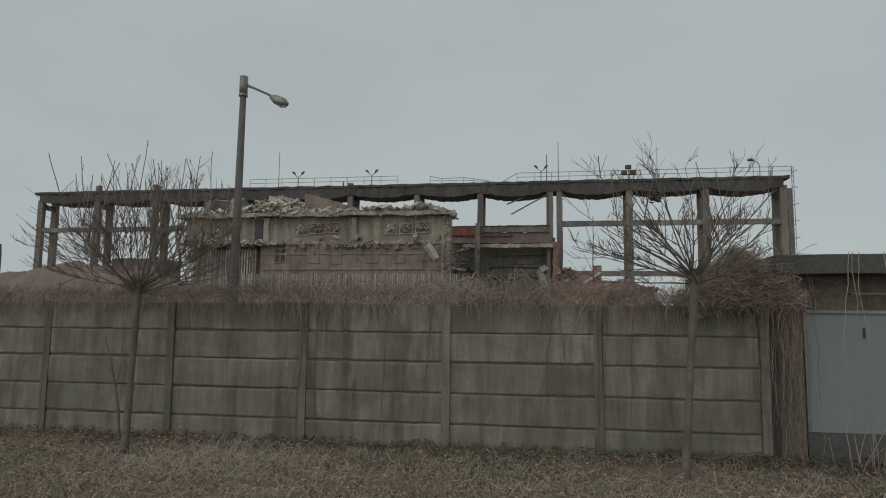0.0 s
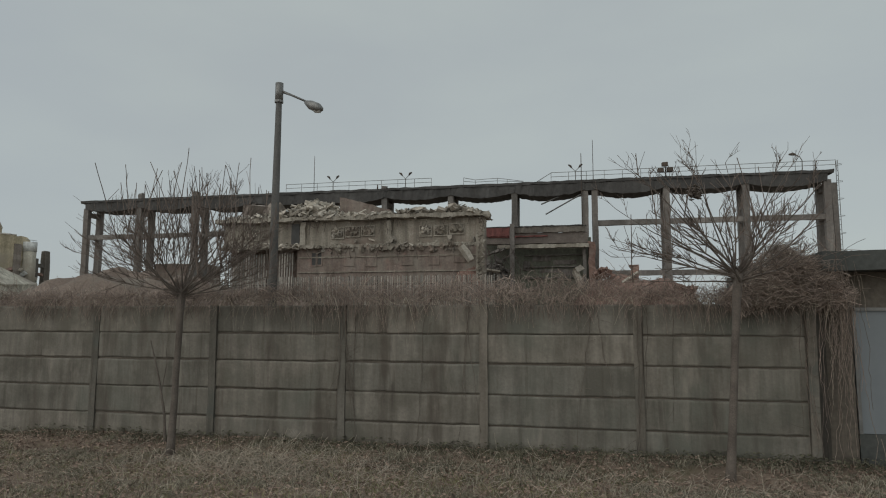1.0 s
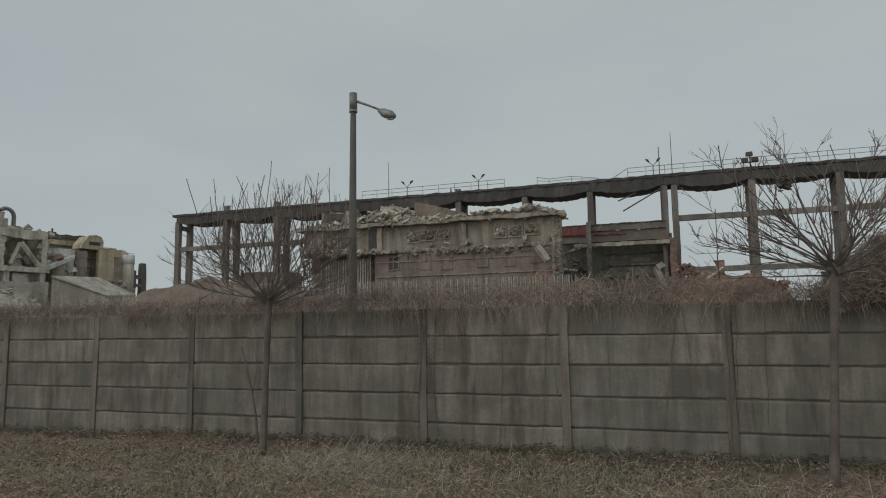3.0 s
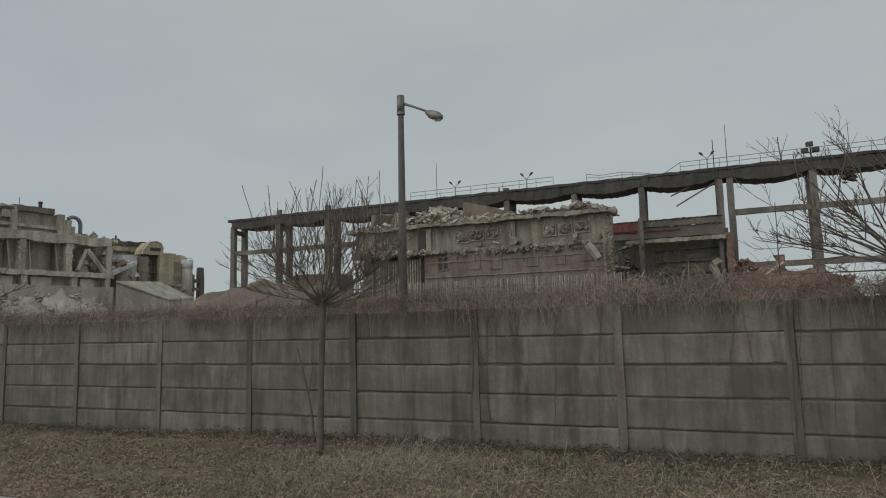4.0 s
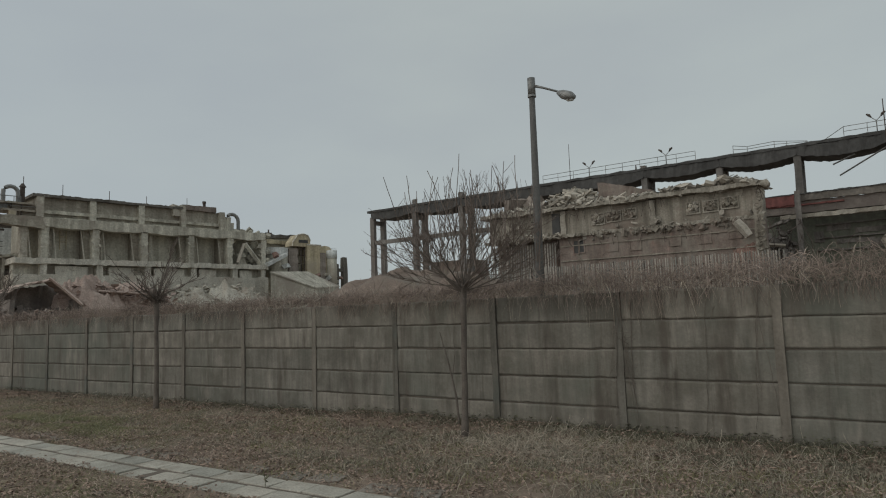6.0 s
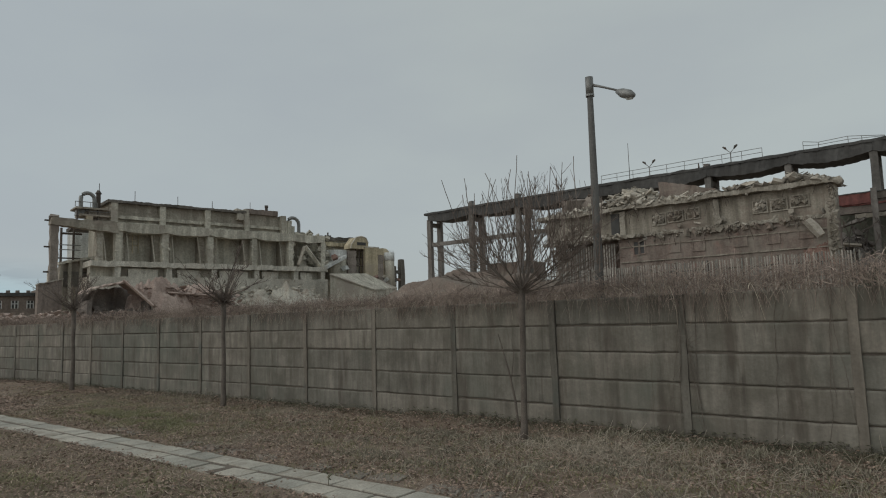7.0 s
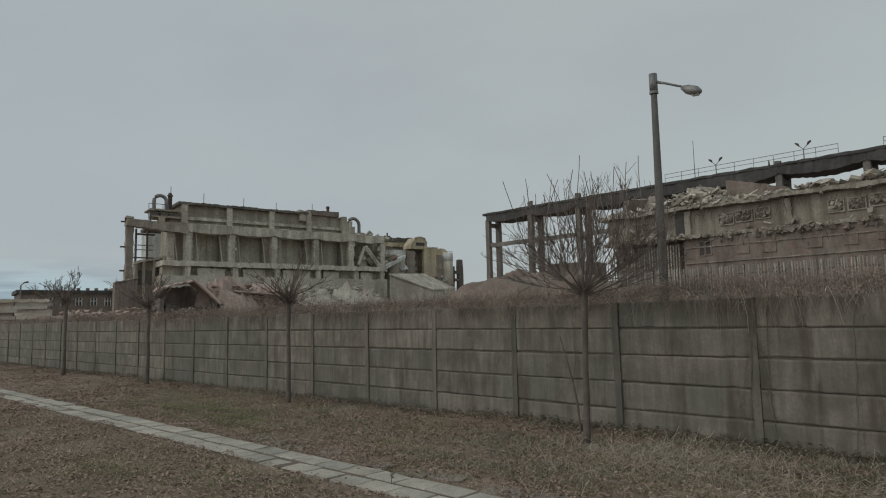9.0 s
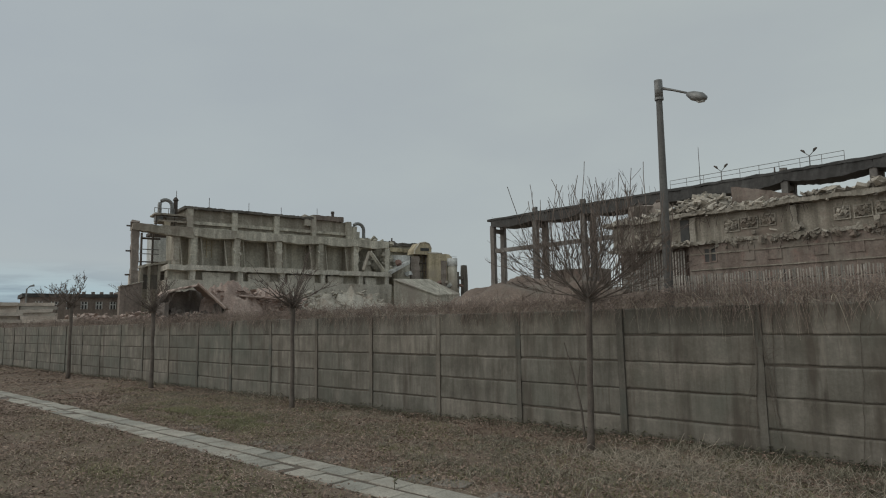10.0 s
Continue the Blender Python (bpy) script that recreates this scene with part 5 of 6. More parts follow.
# ---- garage ----
def garage():
    t = thing("garage", "low dark garage with a pale blue door and bitumen roof edge", "garage", 11, 2.5, 0)
    for k, q in enumerate(((8.42, 8.72, -0.02, 4.7, -0.1, 2.44), (12.2, 15, -0.02, 4.7, -0.1, 2.44))):
        part("side_wall", Geo(520 + k).box(*q), M_GARAGE_WALL, t)
    part("lintel", Geo(527).box(8.72, 12.2, 0.12, 0.5, 1.98, 2.44), M_GARAGE_WALL, t)
    part("back_wall", Geo(528).box(8.42, 15, 4.7, 5, -0.1, 2.44), M_GARAGE_WALL, t)
    g = Geo(521)
    g.bar(8.36, 15.2, -0.28, 5.3, 2.44, 2.68, 24, 0.008)
    part("roof", g, M_DARK, t)
    g = Geo(522)
    g.box(8.74, 12.18, 0.0, 0.05, 0.46, 1.97)
    door = part("door", g, M_GARAGE, t, "pale blue steel garage door")
    g = Geo(523)
    g.box(8.735, 8.775, -0.03, 0.0, 0.46, 2.0).box(8.735, 12.18, -0.03, 0.0, 1.95, 1.99)
    part("frame", g, M_STEEL, door)
    g = Geo(524)
    g.box(9.44, 9.466, -0.012, -0.002, 1.64, 1.77)
    part("number_bar", g, M_BLACK, door, "small black painted mark")
    g = Geo(525)
    g.box(8.74, 12.18, -0.01, 0.06, -0.1, 0.455)
    part("plinth", g, M_DARK, t)
    g = Geo(526)
    g.tube([(9.3, -0.06, 2.2), (12, -0.06, 2.2)], 0.012, 6).tube([(9.35, 0.12, 2.2), (9.35, -0.06, 2.2)], 0.01, 5)
    part("rail", g, M_STEEL, t)


garage()


# ---- trees ----
def tree(x, y, fork, seed, label, limbs=12, reach=1.2, low=0.2, high=1.2, lift=0.05, side=6, shoots=0, top=4.0, thick=1.0, lean=0.0, burr=40, fine=0.0038, trunk=1.0, dirs=()):
    """A pollarded tree: limbs fan out of one knob, with side branches, straight young shoots and a burr of short twigs."""
    r = random.Random(seed)
    t = thing("bare_tree", label, "tree", x, y, 0, group="row of young trees along the wall" if y > -4 and x > -60 else "")
    g = Geo(seed)
    base = Vector((x, y, -0.1))
    knob = Vector((x + lean, y, fork))
    n = 8
    pts = [base.lerp(knob, k / n) + Vector((r.uniform(-0.012, 0.012) * thick, r.uniform(-0.012, 0.012) * thick, 0)) for k in range(n)] + [knob, knob + Vector((0, 0, 0.08))]
    g.tube(pts, [w * trunk for w in (0.074, 0.056, 0.05, 0.047, 0.045, 0.044, 0.046, 0.05, 0.058, 0.03)], 12)
    part("trunk", g, M_BARK, t, smooth=True)
    tw = Geo(seed + 2)

    def twig(p, d, length, rad, depth):
        k = 4
        q, e = bend(r, p, d, length, k, 0.03, 0.09)
        tw.tube(q, [rad, rad * 0.9, rad * 0.78, rad * 0.66, rad * 0.7], 4)
        if depth:
            for m in range(r.randint(2, 4)):
                w = q[r.randint(1, k)]
                out = Vector((r.uniform(-1, 1), r.uniform(-1, 1), r.uniform(-0.35, 0.75)))
                twig(w, e + out * 0.75, length * r.uniform(0.3, 0.55), max(rad * 0.75, fine * 0.75), depth - 1)

    tips = []
    for i in range(limbs):
        if i < len(dirs):
            dx, dz, ln = dirs[i]
            d, ln = Vector((dx, r.uniform(-0.35, 0.35), dz)), ln
        else:
            az = 2.39996 * i + r.uniform(-0.3, 0.3)
            el = low + (high - low) * ((i * 0.618) % 1.0)
            d = Vector((math.cos(az) * math.cos(el), math.sin(az) * math.cos(el), math.sin(el)))
            ln = reach * r.uniform(0.72, 1.05)
        rad = 0.021 * thick * r.uniform(0.75, 1.15)
        q, e = bend(r, knob + Vector((r.uniform(-0.03, 0.03), r.uniform(-0.03, 0.03), r.uniform(-0.1, 0.06))), d, ln, 9, lift, 0.085)
        g = Geo(1)
        g.tube(q, [max(rad * (1 - 0.088 * k), fine) for k in range(10)], 6)
        part("limb", g, M_BARK, t)
        tips.extend(q[4:])
        for k in range(side):
            m = r.randint(3, 9)
            w = q[m]
            away = (q[m] - q[m - 1]).normalized()
            out = Vector((r.uniform(-1, 1), r.uniform(-1, 1), r.uniform(-0.45, 0.75)))
            twig(w, away * 0.9 + out * 0.8, reach * r.uniform(0.16, 0.42) * (1.15 - 0.05 * m), max(rad * (0.62 - 0.04 * m), fine), 1 if k % 2 else 2)
    for i in range(shoots):
        p = tips[r.randrange(len(tips))]
        ln = min(1.15, max(0.25, (top - p.z) * r.uniform(0.45, 1.0)))
        q, e = bend(r, p, Vector((r.uniform(-0.28, 0.28), r.uniform(-0.25, 0.25), 1)), ln, 6, 0.02, 0.06)
        tw.tube(q, [0.0072, 0.0068, 0.0063, 0.0058, 0.0052, 0.0046, 0.0048], 5)
        for w in q[1:5]:
            if r.random() < 0.55:
                twig(w, Vector((r.uniform(-0.6, 0.6), r.uniform(-0.6, 0.6), 0.75)), r.uniform(0.1, 0.3), 0.0042, 0)
    for i in range(burr):
        twig(knob + Vector((r.gauss(0, 0.05), r.gauss(0, 0.05), r.uniform(-0.08, 0.12))) * 1.0, Vector((r.uniform(-1, 1), r.uniform(-1, 1), r.uniform(-0.5, 0.9))), r.uniform(0.12, 0.34) * max(1.0, thick * 0.8), fine, 1)
    part("crown", tw, M_TWIG, t, "fine bare twigs")
    return t


tree(0.0, -1.0, 2.18, 601, "bare young tree with long upright shoots and a pollarded crown", limbs=27, reach=1.55, low=0.35, high=1.35, lift=0.02, side=13, shoots=56, top=4.35, lean=0.07, thick=0.56, trunk=0.95, burr=60, fine=0.0034,
     dirs=((-1, 0.35, 1.5), (-1, 0.12, 1.3), (1, 0.3, 1.35), (1, 0.1, 1.25), (1, 0.6, 1.4), (-0.7, 0.75, 1.35), (0.6, 0.8, 1.4), (0.2, 1, 1.25), (-0.3, 1, 1.25), (-1, 0.55, 1.45), (1, 0.45, 1.45), (0.85, 0.2, 1.2), (-0.85, 0.25, 1.25)))
tree(7.05, -0.95, 2.34, 611, "bare young tree with spreading dark limbs beside the garage", limbs=26, reach=1.2, low=0.0, high=1.0, lift=0.02, side=8, shoots=7, top=3.9, thick=0.6, trunk=0.95, lean=0.19, burr=40, fine=0.0034,
     dirs=((-1, 0.75, 1.65), (-1, 0.42, 1.6), (-0.5, 1, 1.55), (-0.25, 1, 1.6), (0.1, 1, 1.4), (0.35, 1, 1.4), (0.8, 0.85, 1.35), (1, 0.5, 1.2), (-1, 0.15, 1.4), (-0.8, 0.8, 1.4), (1, 0.85, 1.1), (-1, 0.25, 1.5), (-0.75, 1, 1.5), (0.6, 1, 1.3), (-1, 0.02, 1.2)))
tree(-7.75, -1.15, 2.36, 621, "small bare tree with straight limbs fanning from a twiggy knob", limbs=15, reach=1.2, low=0.15, high=1.3, lift=0.0, side=4, thick=0.95, trunk=1.0, burr=130, fine=0.006)
tree(-15.5, -1.35, 2.45, 631, "small bare tree before the far stretch of wall", limbs=14, reach=1.2, low=0.1, high=1.2, lift=0.03, side=5, thick=0.95, trunk=1.2, burr=90, fine=0.006)
tree(-23.2, -1.6, 2.8, 641, "small bare tree with a dense twiggy crown", limbs=13, reach=1.15, low=0.3, high=1.45, lift=0.03, side=5, thick=1.1, trunk=1.3, burr=60, fine=0.008)


def sprout():
    g = Geo(662)
    z = 0.02
    g.tube([(-0.42, -4.33, z - 0.03), (-0.415, -4.33, z + 0.07), (-0.43, -4.33, z + 0.13)], [0.006, 0.005, 0.003], 4)
    for dx, dz in ((0.03, 0.11), (-0.035, 0.13), (0.02, 0.07)):
        g.lump(-0.42 + dx, -4.33, z + dz, 0.045, 0.03, 0.012, 0.3)
    solid("weed_sprout", g, M_WEED, "small dark weed sprouting between path slabs", "weed")


sprout()


def leaf_clump():
    r = random.Random(66)
    g = Geo(661)
    for _ in range(90):
        g.lump(6.78 + r.gauss(0, 0.03), -1.1 + r.gauss(0, 0.03), 3.3 + r.gauss(0, 0.035), 0.045, 0.04, 0.012, 0.4)
    solid("nest", g, M_BARK, "dark dry leaf nest lodged in the bare tree", "nest")


leaf_clump()


def sapling():
    g = Geo(660)
    g.tube([(-0.42, -0.5, -0.05), (-0.48, -0.48, 0.5), (-0.62, -0.45, 1.0), (-0.8, -0.42, 1.52)], [0.022, 0.018, 0.014, 0.007], 6)
    g.tube([(-0.55, -0.46, 0.8), (-0.5, -0.44, 1.2), (-0.53, -0.44, 1.45)], [0.009, 0.007, 0.004], 4)
    solid("sapling", g, M_BARK, "thin leaning bare sapling beside the wall", "sapling")


sapling()


far_west()


# ---- vines ----
def vine_strand(g, r, x, y, z, rise, run, drop, rad, fwd):
    pts = []
    y += wall_y(x)
    n = 6
    ph = r.uniform(0, 6)
    for i in range(n + 1):
        s = i / n
        zz = z + rise * math.sin(min(s * 2.2, 1.57)) - drop * max(0, s - 0.45) ** 1.5 * 2.3
        pts.append((x + run * s + 0.04 * math.sin(ph + 5 * s), y - fwd * s + 0.03 * math.sin(ph * 2 + 6 * s), zz + 0.02 * math.sin(ph + 9 * s)))
    g.tube(pts, [rad * (1 - 0.1 * i) for i in range(n + 1)], 3, cap=False)


def vine_top(x):
    """How high the growth stands over the wall's top."""
    return 0.24 + 0.10 * noise.noise(Vector((x * 0.45, 1, 0))) + 0.09 * noise.noise(Vector((x * 1.5, 4, 0))) + 0.14 * math.exp(-((x - 3.6) / 2.6) ** 2)


def wall_vines():
    g, p = Geo(700), Geo(701)
    r = random.Random(70)
    x = 8.3
    while x > -62:
        near = 1.0 if x > -14 else 0.35 if x > -32 else 0.14
        x -= 0.0028 / near * r.uniform(0.5, 1.5)
        h = max(0.08, vine_top(x))
        rad = r.uniform(0.002, 0.0042) / (near ** 0.35)
        kind = r.random()
        z = r.uniform(1.99, 2.1)
        if kind < 0.52:
            vine_strand(g, r, x, r.uniform(-0.05, 0.32), z + r.uniform(0, h * 0.5), h * r.uniform(0.2, 0.9), r.uniform(-0.28, 0.28), r.uniform(0.02, 0.3) + h * 0.3, rad, r.uniform(-0.08, 0.13))
        elif kind < 0.92:
            q, _e = bend(r, Vector((x, wall_y(x) + r.uniform(-0.08, 0.3), z + h * r.random() * 0.8)), Vector((r.uniform(-1, 1), r.uniform(-0.5, 0.3), r.uniform(-0.4, 0.9))), r.uniform(0.14, 0.42), 5, -0.1, 0.42)
            g.tube(q, rad * 0.9, 3, cap=False)
        elif kind < 0.97:
            vine_strand(p, r, x, r.uniform(-0.14, 0.1), z, h * r.uniform(0.2, 0.7), r.uniform(-0.3, 0.3), r.uniform(0.05, 0.4) + h * 0.3, rad * 0.9, r.uniform(0.0, 0.16))
        else:
            pts, _ = bend(r, Vector((x, wall_y(x) + r.uniform(-0.1, 0.2), z + 0.1)), Vector((r.uniform(-0.6, 0.6), 0, 1)), h * 0.5 + r.uniform(0.05, 0.25), 4, -0.1, 0.35)
            p.tube(pts, rad * 0.8, 3, cap=False)
    # clumps that spill down the face
    for cx, w, d, n in ((2.25, 0.5, 0.3, 60), (3.9, 0.4, 0.15, 40), (5.2, 0.5, 0.15, 40), (0.3, 0.5, 0.12, 30), (-2.8, 0.6, 0.15, 35), (6.9, 0.5, 0.22, 45), (-6.3, 0.7, 0.15, 35)):
        for _ in range(n):
            vine_strand(g if r.random() < 0.8 else p, r, r.gauss(cx, w), r.uniform(-0.12, -0.04), 2.05, 0.12, r.uniform(-0.25, 0.25), 0.2 + d * r.uniform(0.5, 1.6), r.uniform(0.003, 0.006), r.uniform(0.0, 0.08))
    # a fringe that droops over the top panels
    for _ in range(2600):
        x = 8.2 - 28 * r.random() ** 1.3
        if noise.noise(Vector((x * 0.9, 8, 0))) < -0.1:
            continue
        q, _e = bend(r, Vector((x, wall_y(x) - 0.05, r.uniform(2.0, 2.1))), Vector((r.uniform(-0.5, 0.5), -0.25, -0.6)), 0.06 + 0.26 * r.random() ** 2, 4, -0.3, 0.25)
        g.tube(q, r.uniform(0.0016, 0.003), 3, cap=False)
    # bare stems that climb the face
    f = Geo(702)
    for cx, n, low in ((2.08, 12, 0.0), (2.3, 4, 0.3), (3.2, 2, 0.0), (3.95, 6, 0.2), (5.62, 4, 0.2), (6.2, 5, 0.0), (6.72, 2, 0.1), (8.16, 8, 0.0), (-2.1, 2, 0.2), (-9.1, 2, 0.6)):
        for _ in range((n + 1) // 2):
            q = [(cx + r.gauss(0, 0.05), wall_y(cx) - 0.064, r.uniform(1.9, 2.1))]
            stop, drift = low + r.uniform(0, 0.5), r.uniform(-0.012, 0.012)
            while q[-1][2] > stop:
                q.append((q[-1][0] + drift + r.uniform(-0.013, 0.013), wall_y(cx) - 0.066 + r.uniform(-0.008, 0.01), q[-1][2] - r.uniform(0.05, 0.11)))
                if r.random() < 0.16:
                    e, _d = bend(r, Vector(q[-1]), Vector((r.uniform(-1, 1), -0.05, r.uniform(-0.6, 0.6))), r.uniform(0.08, 0.3), 4, -0.08, 0.25)
                    f.tube(e, 0.0022, 3, cap=False)
            m = len(q)
            f.tube(q, [0.0045 - 0.002 * i / m for i in range(m)], 4, cap=False)
    solid("wall_creeper", f, M_STEM, "thin bare creeper stems climbing the wall face", "creeper", kind="stuff")
    solid("vine_tangle", g, M_VINE, "dry brown creeper tangled along the wall top", "creeper", kind="stuff")
    solid("bleached_vines", p, M_VINE_PALE, "pale bleached creeper stems over the wall top", "creeper", kind="stuff")


wall_vines()


def garage_vines():
    g, p = Geo(710), Geo(711)
    r = random.Random(71)
    for _ in range(5600):
        # a domed thicket over the wall's end and the garage roof
        x = r.uniform(7.3, 8.6)
        h = 0.14 + 0.66 * math.exp(-((x - 8.0) / (0.4 if x < 8.0 else 0.42)) ** 2) + 0.07 * noise.noise(Vector((5 * x, 0, 0)))
        z = 2.0 + h * r.random() ** 0.75
        way = 1 if r.random() < 0.6 else -1
        q, _e = bend(r, Vector((x - 0.12 * way, r.uniform(-0.4, 0.35), z)), Vector((way * r.uniform(0.3, 1), r.uniform(-0.5, 0.3), r.uniform(-0.6, 0.7))), r.uniform(0.1, 0.3), 6, -0.08, 0.4)
        (p if r.random() < 0.05 else g).tube(q, r.uniform(0.0018, 0.0036), 3, cap=False)
    for _ in range(90):
        # wiry runners that arch out of the top
        x = r.gauss(8.1, 0.3)
        q, _e = bend(r, Vector((x, r.uniform(-0.4, 0.2), 2.3)), Vector((r.uniform(-0.8, 0.8), r.uniform(-0.4, 0.2), 1)), r.uniform(0.35, 0.75), 7, -0.16, 0.25)
        g.tube(q, 0.003, 3, cap=False)
    for k in range(75):
        # hanging curtain between the wall's last post and the door
        x = r.gauss(8.5, 0.13)
        q = [(x, r.uniform(-0.42, -0.08), r.uniform(2.1, 2.6))]
        low = r.uniform(0.0, 1.9) if k % 3 else r.uniform(1.2, 2.0)
        while q[-1][2] > low:
            q.append((q[-1][0] + r.uniform(-0.03, 0.028), q[-1][1] + r.uniform(-0.02, 0.02), q[-1][2] - r.uniform(0.05, 0.16)))
        (p if k % 16 == 0 else g).tube(q, r.uniform(0.0018, 0.0036), 3, cap=False)
    for x in (9.16, 9.2, 9.27, 9.55):
        # loose runners before the door
        q = [(x, -0.4, 2.7)]
        while q[-1][2] > (0.1 if x in (9.16, 9.27) else 2.0 if x < 9.4 else 2.4):
            q.append((q[-1][0] + r.uniform(-0.035, 0.03), q[-1][1] + r.uniform(-0.02, 0.02), q[-1][2] - 0.2))
        g.tube(q, 0.0045, 4, cap=False)
    for _ in range(14):
        x = r.gauss(9.2, 0.12)
        pts, _e = bend(r, Vector((x, r.uniform(-0.5, -0.2), 0.0)), Vector((r.uniform(-0.4, 0.4), 0, 1)), r.uniform(0.2, 0.8), 4, 0.0, 0.2)
        g.tube(pts, 0.004, 3, cap=False)
    solid("vine_thicket", g, M_VINE_DARK, "dense dry creeper thicket hanging over the garage corner", "creeper", kind="stuff")
    solid("hanging_vines", p, M_VINE_PALE, "pale dry runners hanging before the garage", "creeper", kind="stuff")


garage_vines()


# ---- litter and grass ----
GREEN = ((-8.7, -2.9, 1.2, 0.42, 15000), (-6.6, -3.1, 0.7, 0.3, 3500), (-3.9, -6.2, 0.45, 0.22, 1100), (-13.5, -2.2, 2.2, 0.5, 4000))


def litter():
    r = random.Random(80)
    g = Geo(800)
    for _ in range(185000):
        s = r.random()
        x = 12 - 28 * s if r.random() < 0.62 else 12 + r.expovariate(0.35) if r.random() < 0.1 else 12 - 58 * s
        y = wall_y(x) - 0.05 - 8.0 * r.random() if r.random() < 0.88 else -8.0 - abs(r.gauss(0, 2.2))
        bare = 0.37 if y > path_y(x) else 0.37 - 0.26 * max(0.0, 0.35 + noise.noise(Vector((x * 0.9, 9, 0))))
        if abs(y - path_y(x)) < bare and r.random() < 0.985:
            continue
        if noise.noise(Vector((x * 0.6, y * 0.9, 2))) < -0.22 and r.random() < 0.7:
            continue
        z = ground_z(x, y) + 0.012 + 0.02 * r.random()
        a, l = r.uniform(0, 6.28), r.uniform(0.012, 0.036) * (1.0 if x > -12 else 1.7 if x > -20 else 2.3)
        w = l * r.uniform(0.35, 0.6)
        ca, sa = math.cos(a), math.sin(a)
        t0, t1 = r.uniform(-0.012, 0.022), r.uniform(-0.012, 0.022)
        n = len(g.v)
        g.v += [(x - ca * l, y - sa * l, z + t0), (x + sa * w, y - ca * w, z + r.uniform(0, 0.02)), (x + ca * l, y + sa * l, z + t1), (x - sa * w, y + ca * w, z + r.uniform(0, 0.02))]
        g.f.append((n, n + 1, n + 2, n + 3))
    solid("leaf_litter", g, M_LEAF, "brown fallen leaves strewn over the verge", "leaves", kind="stuff")
    g, weeds = Geo(801), Geo(803)
    for _ in range(44000):
        x = 12 - 26 * r.random() if r.random() < 0.75 else 12 - 52 * r.random()
        y = wall_y(x) - 0.06 - 8.0 * r.random() if r.random() < 0.88 else -8.0 - abs(r.gauss(0, 2.2))
        wall_edge = y - wall_y(x) > -0.55
        patch = math.exp(-((x + 7.5) / 4) ** 2 - ((y + 2.6) / 1.0) ** 2) + (0.5 if y < -5 else 0) + 0.9 * math.exp(-((x - 3.5) / 2.2) ** 2 - ((y + 2.2) / 0.9) ** 2) + 0.7 * math.exp(-((x + 13) / 3.5) ** 2 - ((y + 2.0) / 1.0) ** 2)
        if not wall_edge and noise.noise(Vector((x * 0.5, y * 0.8, 7))) + 0.5 * patch < 0.05 and r.random() < 0.8:
            continue
        if abs(y - path_y(x)) < 0.37:
            continue
        z0 = ground_z(x, y)
        out = weeds if y - wall_y(x) > (-0.62 if x < 2.5 else -1.3) + 0.3 * noise.noise(Vector((x * 1.3, 0, 3))) else g
        for _b in range(4):
            bx, by = x + r.uniform(-0.06, 0.06), y + r.uniform(-0.06, 0.06)
            h = r.uniform(0.02, 0.075) * (1.4 if wall_edge else 1)
            dx, dy = r.uniform(-0.09, 0.09), r.uniform(-0.09, 0.09)
            w = 0.003
            n = len(out.v)
            out.v += [(bx - w, by, z0), (bx + w, by, z0), (bx + dx * 0.4 + w * 0.7, by + dy * 0.4, z0 + h * 0.7), (bx + dx * 0.4 - w * 0.7, by + dy * 0.4, z0 + h * 0.7), (bx + dx, by + dy, z0 + h * 0.9)]
            out.f += [(n, n + 1, n + 2, n + 3), (n + 3, n + 2, n + 4)]
    for cx, cy, sx, sy, n in GREEN:
        for _ in range(n):
            bx, by = r.gauss(cx, sx), r.gauss(cy, sy)
            if abs(by - path_y(bx)) < 0.37 or by > wall_y(bx) - 0.3 or noise.noise(Vector((bx * 1.3, by * 2.2, 4))) < -0.15:
                continue
            z0, h, w = ground_z(bx, by), r.uniform(0.03, 0.08), 0.005
            dx, dy = r.uniform(-0.07, 0.07), r.uniform(-0.07, 0.07)
            m = len(g.v)
            g.v += [(bx - w, by, z0), (bx + w, by, z0), (bx + dx * 0.4 + w, by + dy * 0.4, z0 + h * 0.7), (bx + dx * 0.4 - w, by + dy * 0.4, z0 + h * 0.7), (bx + dx, by + dy, z0 + h)]
            g.f += [(m, m + 1, m + 2, m + 3), (m + 3, m + 2, m + 4)]
    solid("grass", g, M_GRASS, "thin yellowed winter grass tufts on the verge", "grass", kind="stuff")
    for _ in range(5000):
        x = 10 - 50 * r.random() ** 1.4
        y = wall_y(x) - 0.06 - 0.55 * r.random() ** 1.6
        z0 = ground_z(x, y)
        l, a = r.uniform(0.015, 0.04), r.uniform(0, 6.28)
        n = len(weeds.v)
        ca, sa, h = math.cos(a) * l, math.sin(a) * l, r.uniform(0.01, 0.11)
        weeds.v += [(x - ca, y - sa, z0 + h), (x + sa * 0.6, y - ca * 0.6, z0 + h + 0.01), (x + ca, y + sa, z0 + h + r.uniform(-0.01, 0.03)), (x - sa * 0.6, y + ca * 0.6, z0 + h + 0.01)]
        weeds.f.append((n, n + 1, n + 2, n + 3))
    # tufts of matted grass before the wall
    matted = Geo(805)
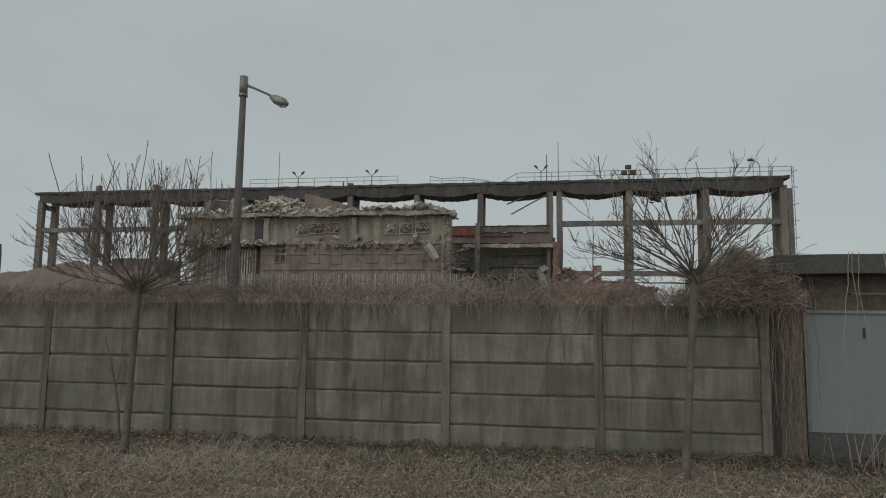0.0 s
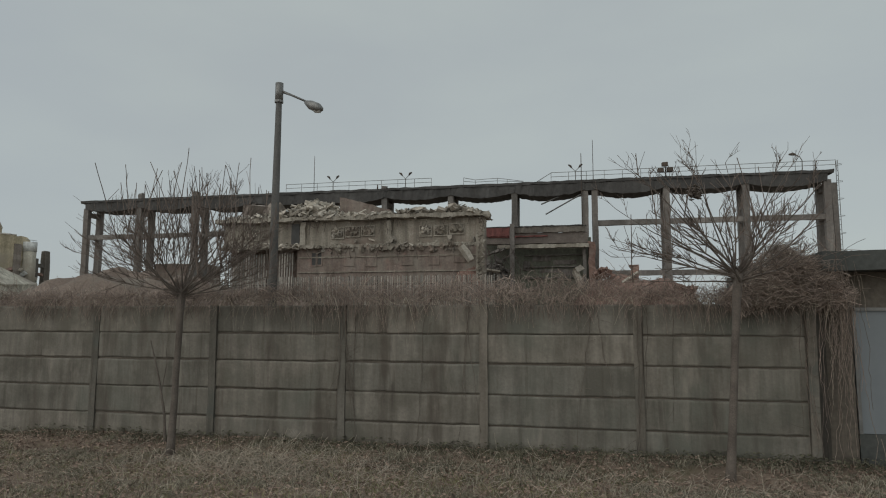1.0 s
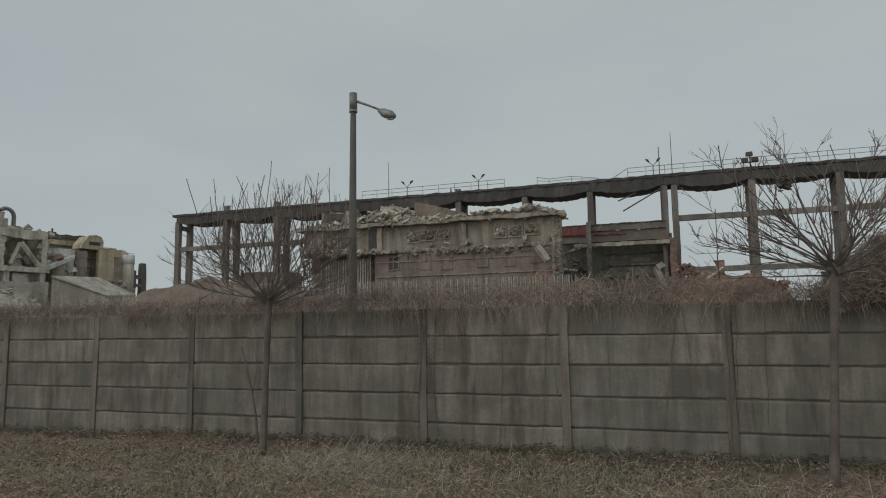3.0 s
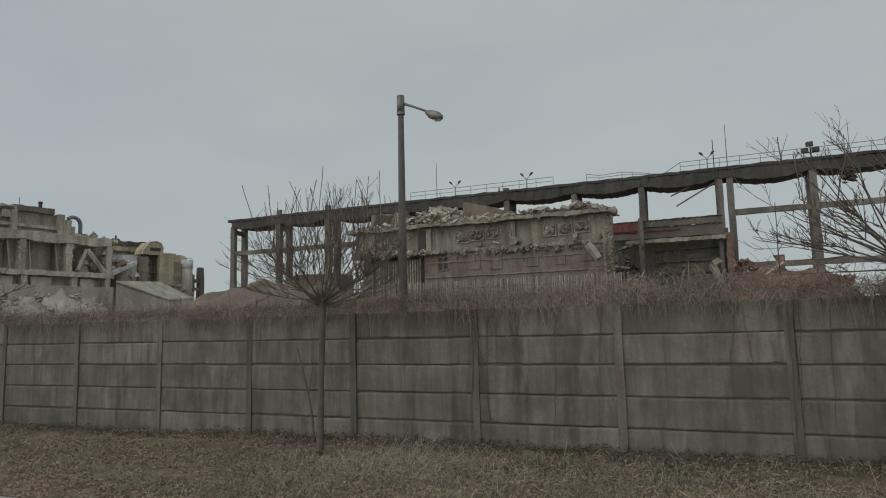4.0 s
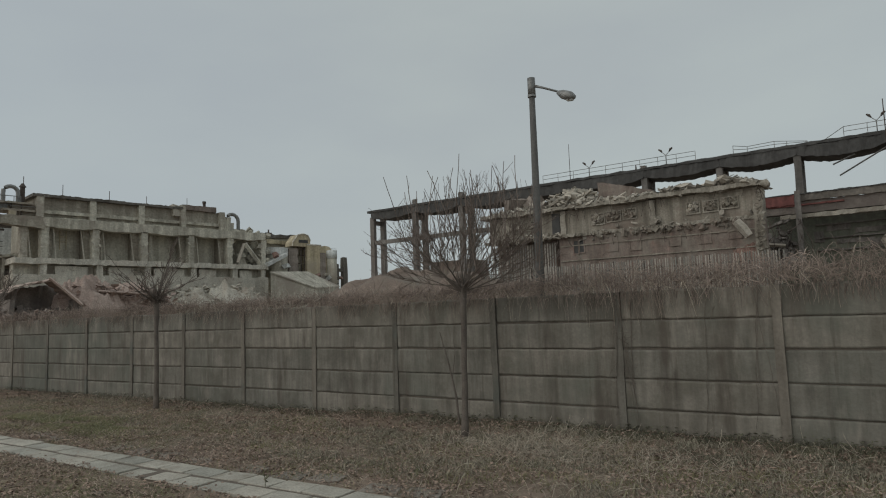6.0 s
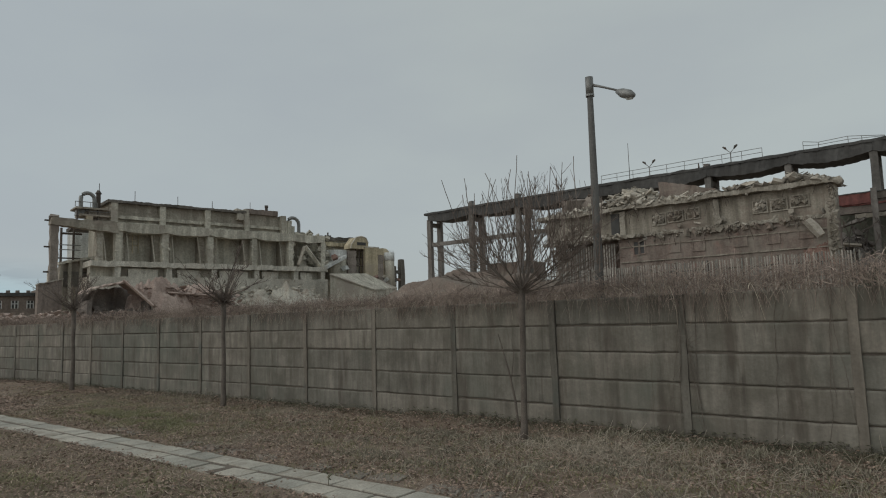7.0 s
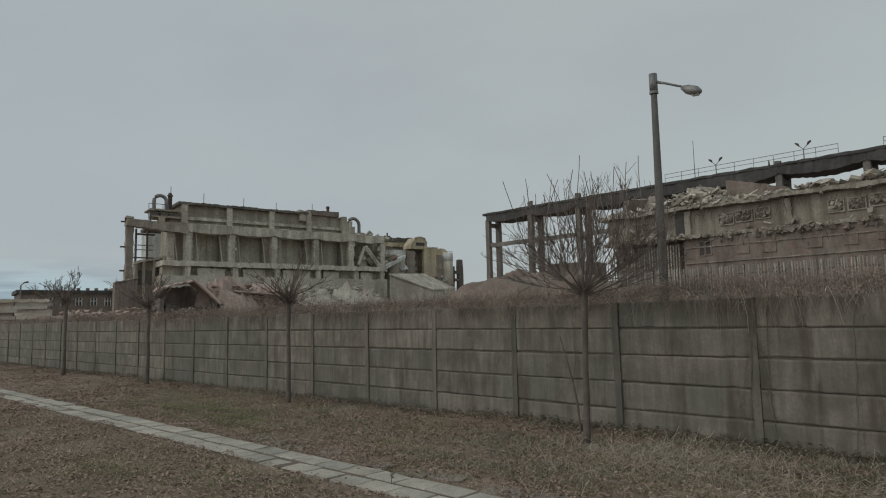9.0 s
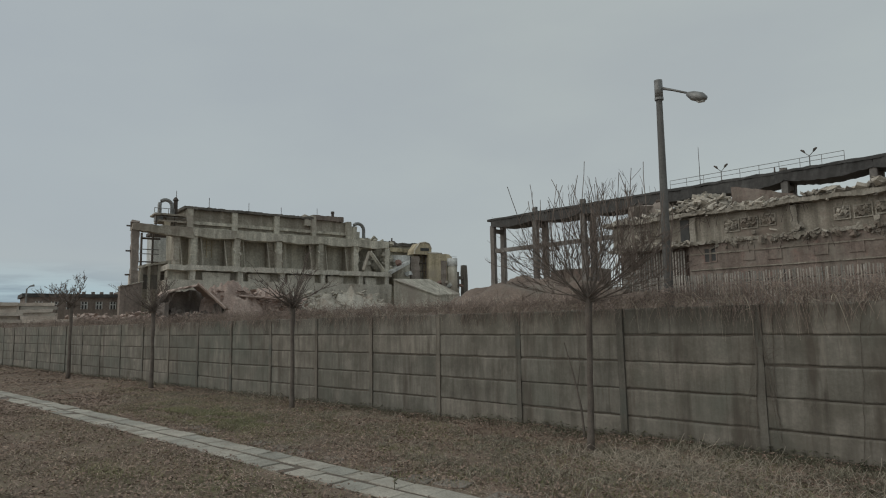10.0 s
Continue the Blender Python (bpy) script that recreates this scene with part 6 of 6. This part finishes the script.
    for k in range(1500):
        cx, cy = (r.uniform(-1.5, 9.5), r.uniform(-3.4, -0.35)) if k % 3 else (r.uniform(-14, -1), r.uniform(-3.2, -0.8))
        if noise.noise(Vector((cx * 0.8, cy * 1.4, 15))) < -0.05:
            continue
        z0, spread, way = ground_z(cx, cy), r.uniform(0.05, 0.14), r.uniform(0, 6.28)
        for _ in range(r.randint(16, 30)):
            a, l = way + r.gauss(0, 1.1), r.uniform(0.05, 0.13)
            bx, by = cx + r.gauss(0, spread), cy + r.gauss(0, spread)
            ca, sa, w, h = math.cos(a) * l, math.sin(a) * l, 0.0035, r.uniform(0.02, 0.075)
            m = len(matted.v)
            matted.v += [(bx - w, by, z0), (bx + w, by, z0), (bx + ca * 0.45 + w, by + sa * 0.45, z0 + h), (bx + ca * 0.45 - w, by + sa * 0.45, z0 + h), (bx + ca, by + sa, z0 + h * 0.55)]
            matted.f += [(m, m + 1, m + 2, m + 3), (m + 3, m + 2, m + 4)]
    solid("matted_grass", matted, M_MATTED, "grey-green matted winter grass tufts before the wall", "grass", kind="stuff")
    solid("weeds", weeds, M_WEED, "dark low weeds along the foot of the wall", "weeds", kind="stuff")
    g = Geo(804)
    for k in range(60000):
        x = 3 - 34 * r.random() ** 0.9
        y = path_y(x) - 0.4 - 4.6 * r.random() if k % 3 else path_y(x) + 0.4 + 2.6 * r.random()
        if noise.noise(Vector((x * 0.55, y * 1.1, 11))) < -0.12:
            continue
        z0, l, a = ground_z(x, y) + 0.02, r.uniform(0.03, 0.09), r.uniform(0, 6.28)
        ca, sa, w, h = math.cos(a) * l, math.sin(a) * l, 0.005, r.uniform(0.0, 0.035)
        m = len(g.v)
        g.v += [(x, y - w, z0), (x, y + w, z0), (x + ca * 0.6, y + sa * 0.6 + w, z0 + h), (x + ca * 0.6, y + sa * 0.6 - w, z0 + h), (x + ca, y + sa, z0 + h * 0.6)]
        g.f += [(m, m + 1, m + 2, m + 3), (m + 3, m + 2, m + 4)]
    solid("straw", g, M_STRAW, "short bleached straw matted between the leaves", "dry grass", kind="stuff")
    # dry stalks
    g = Geo(802)
    for k in range(4600):
        x, y = (11 - 24 * r.random(), r.uniform(-4, -0.4)) if k % 2 else (r.gauss(1.6, 1.1), r.gauss(-1.5, 0.45))
        if k % 8 == 0:
            x, y = r.gauss(7.0, 1.3), r.gauss(-1.9, 0.5)
        pts, _e = bend(r, Vector((x, y, ground_z(x, y))), Vector((r.uniform(-1.3, 1.3), r.uniform(-1, 1), 1)), r.uniform(0.08, 0.3), 4, -0.2, 0.25)
        g.tube(pts, 0.0022, 3, cap=False)
    solid("dry_stalks", g, M_VINE_PALE, "bleached dry stalks lying in the leaves", "stalks", kind="stuff")


litter()
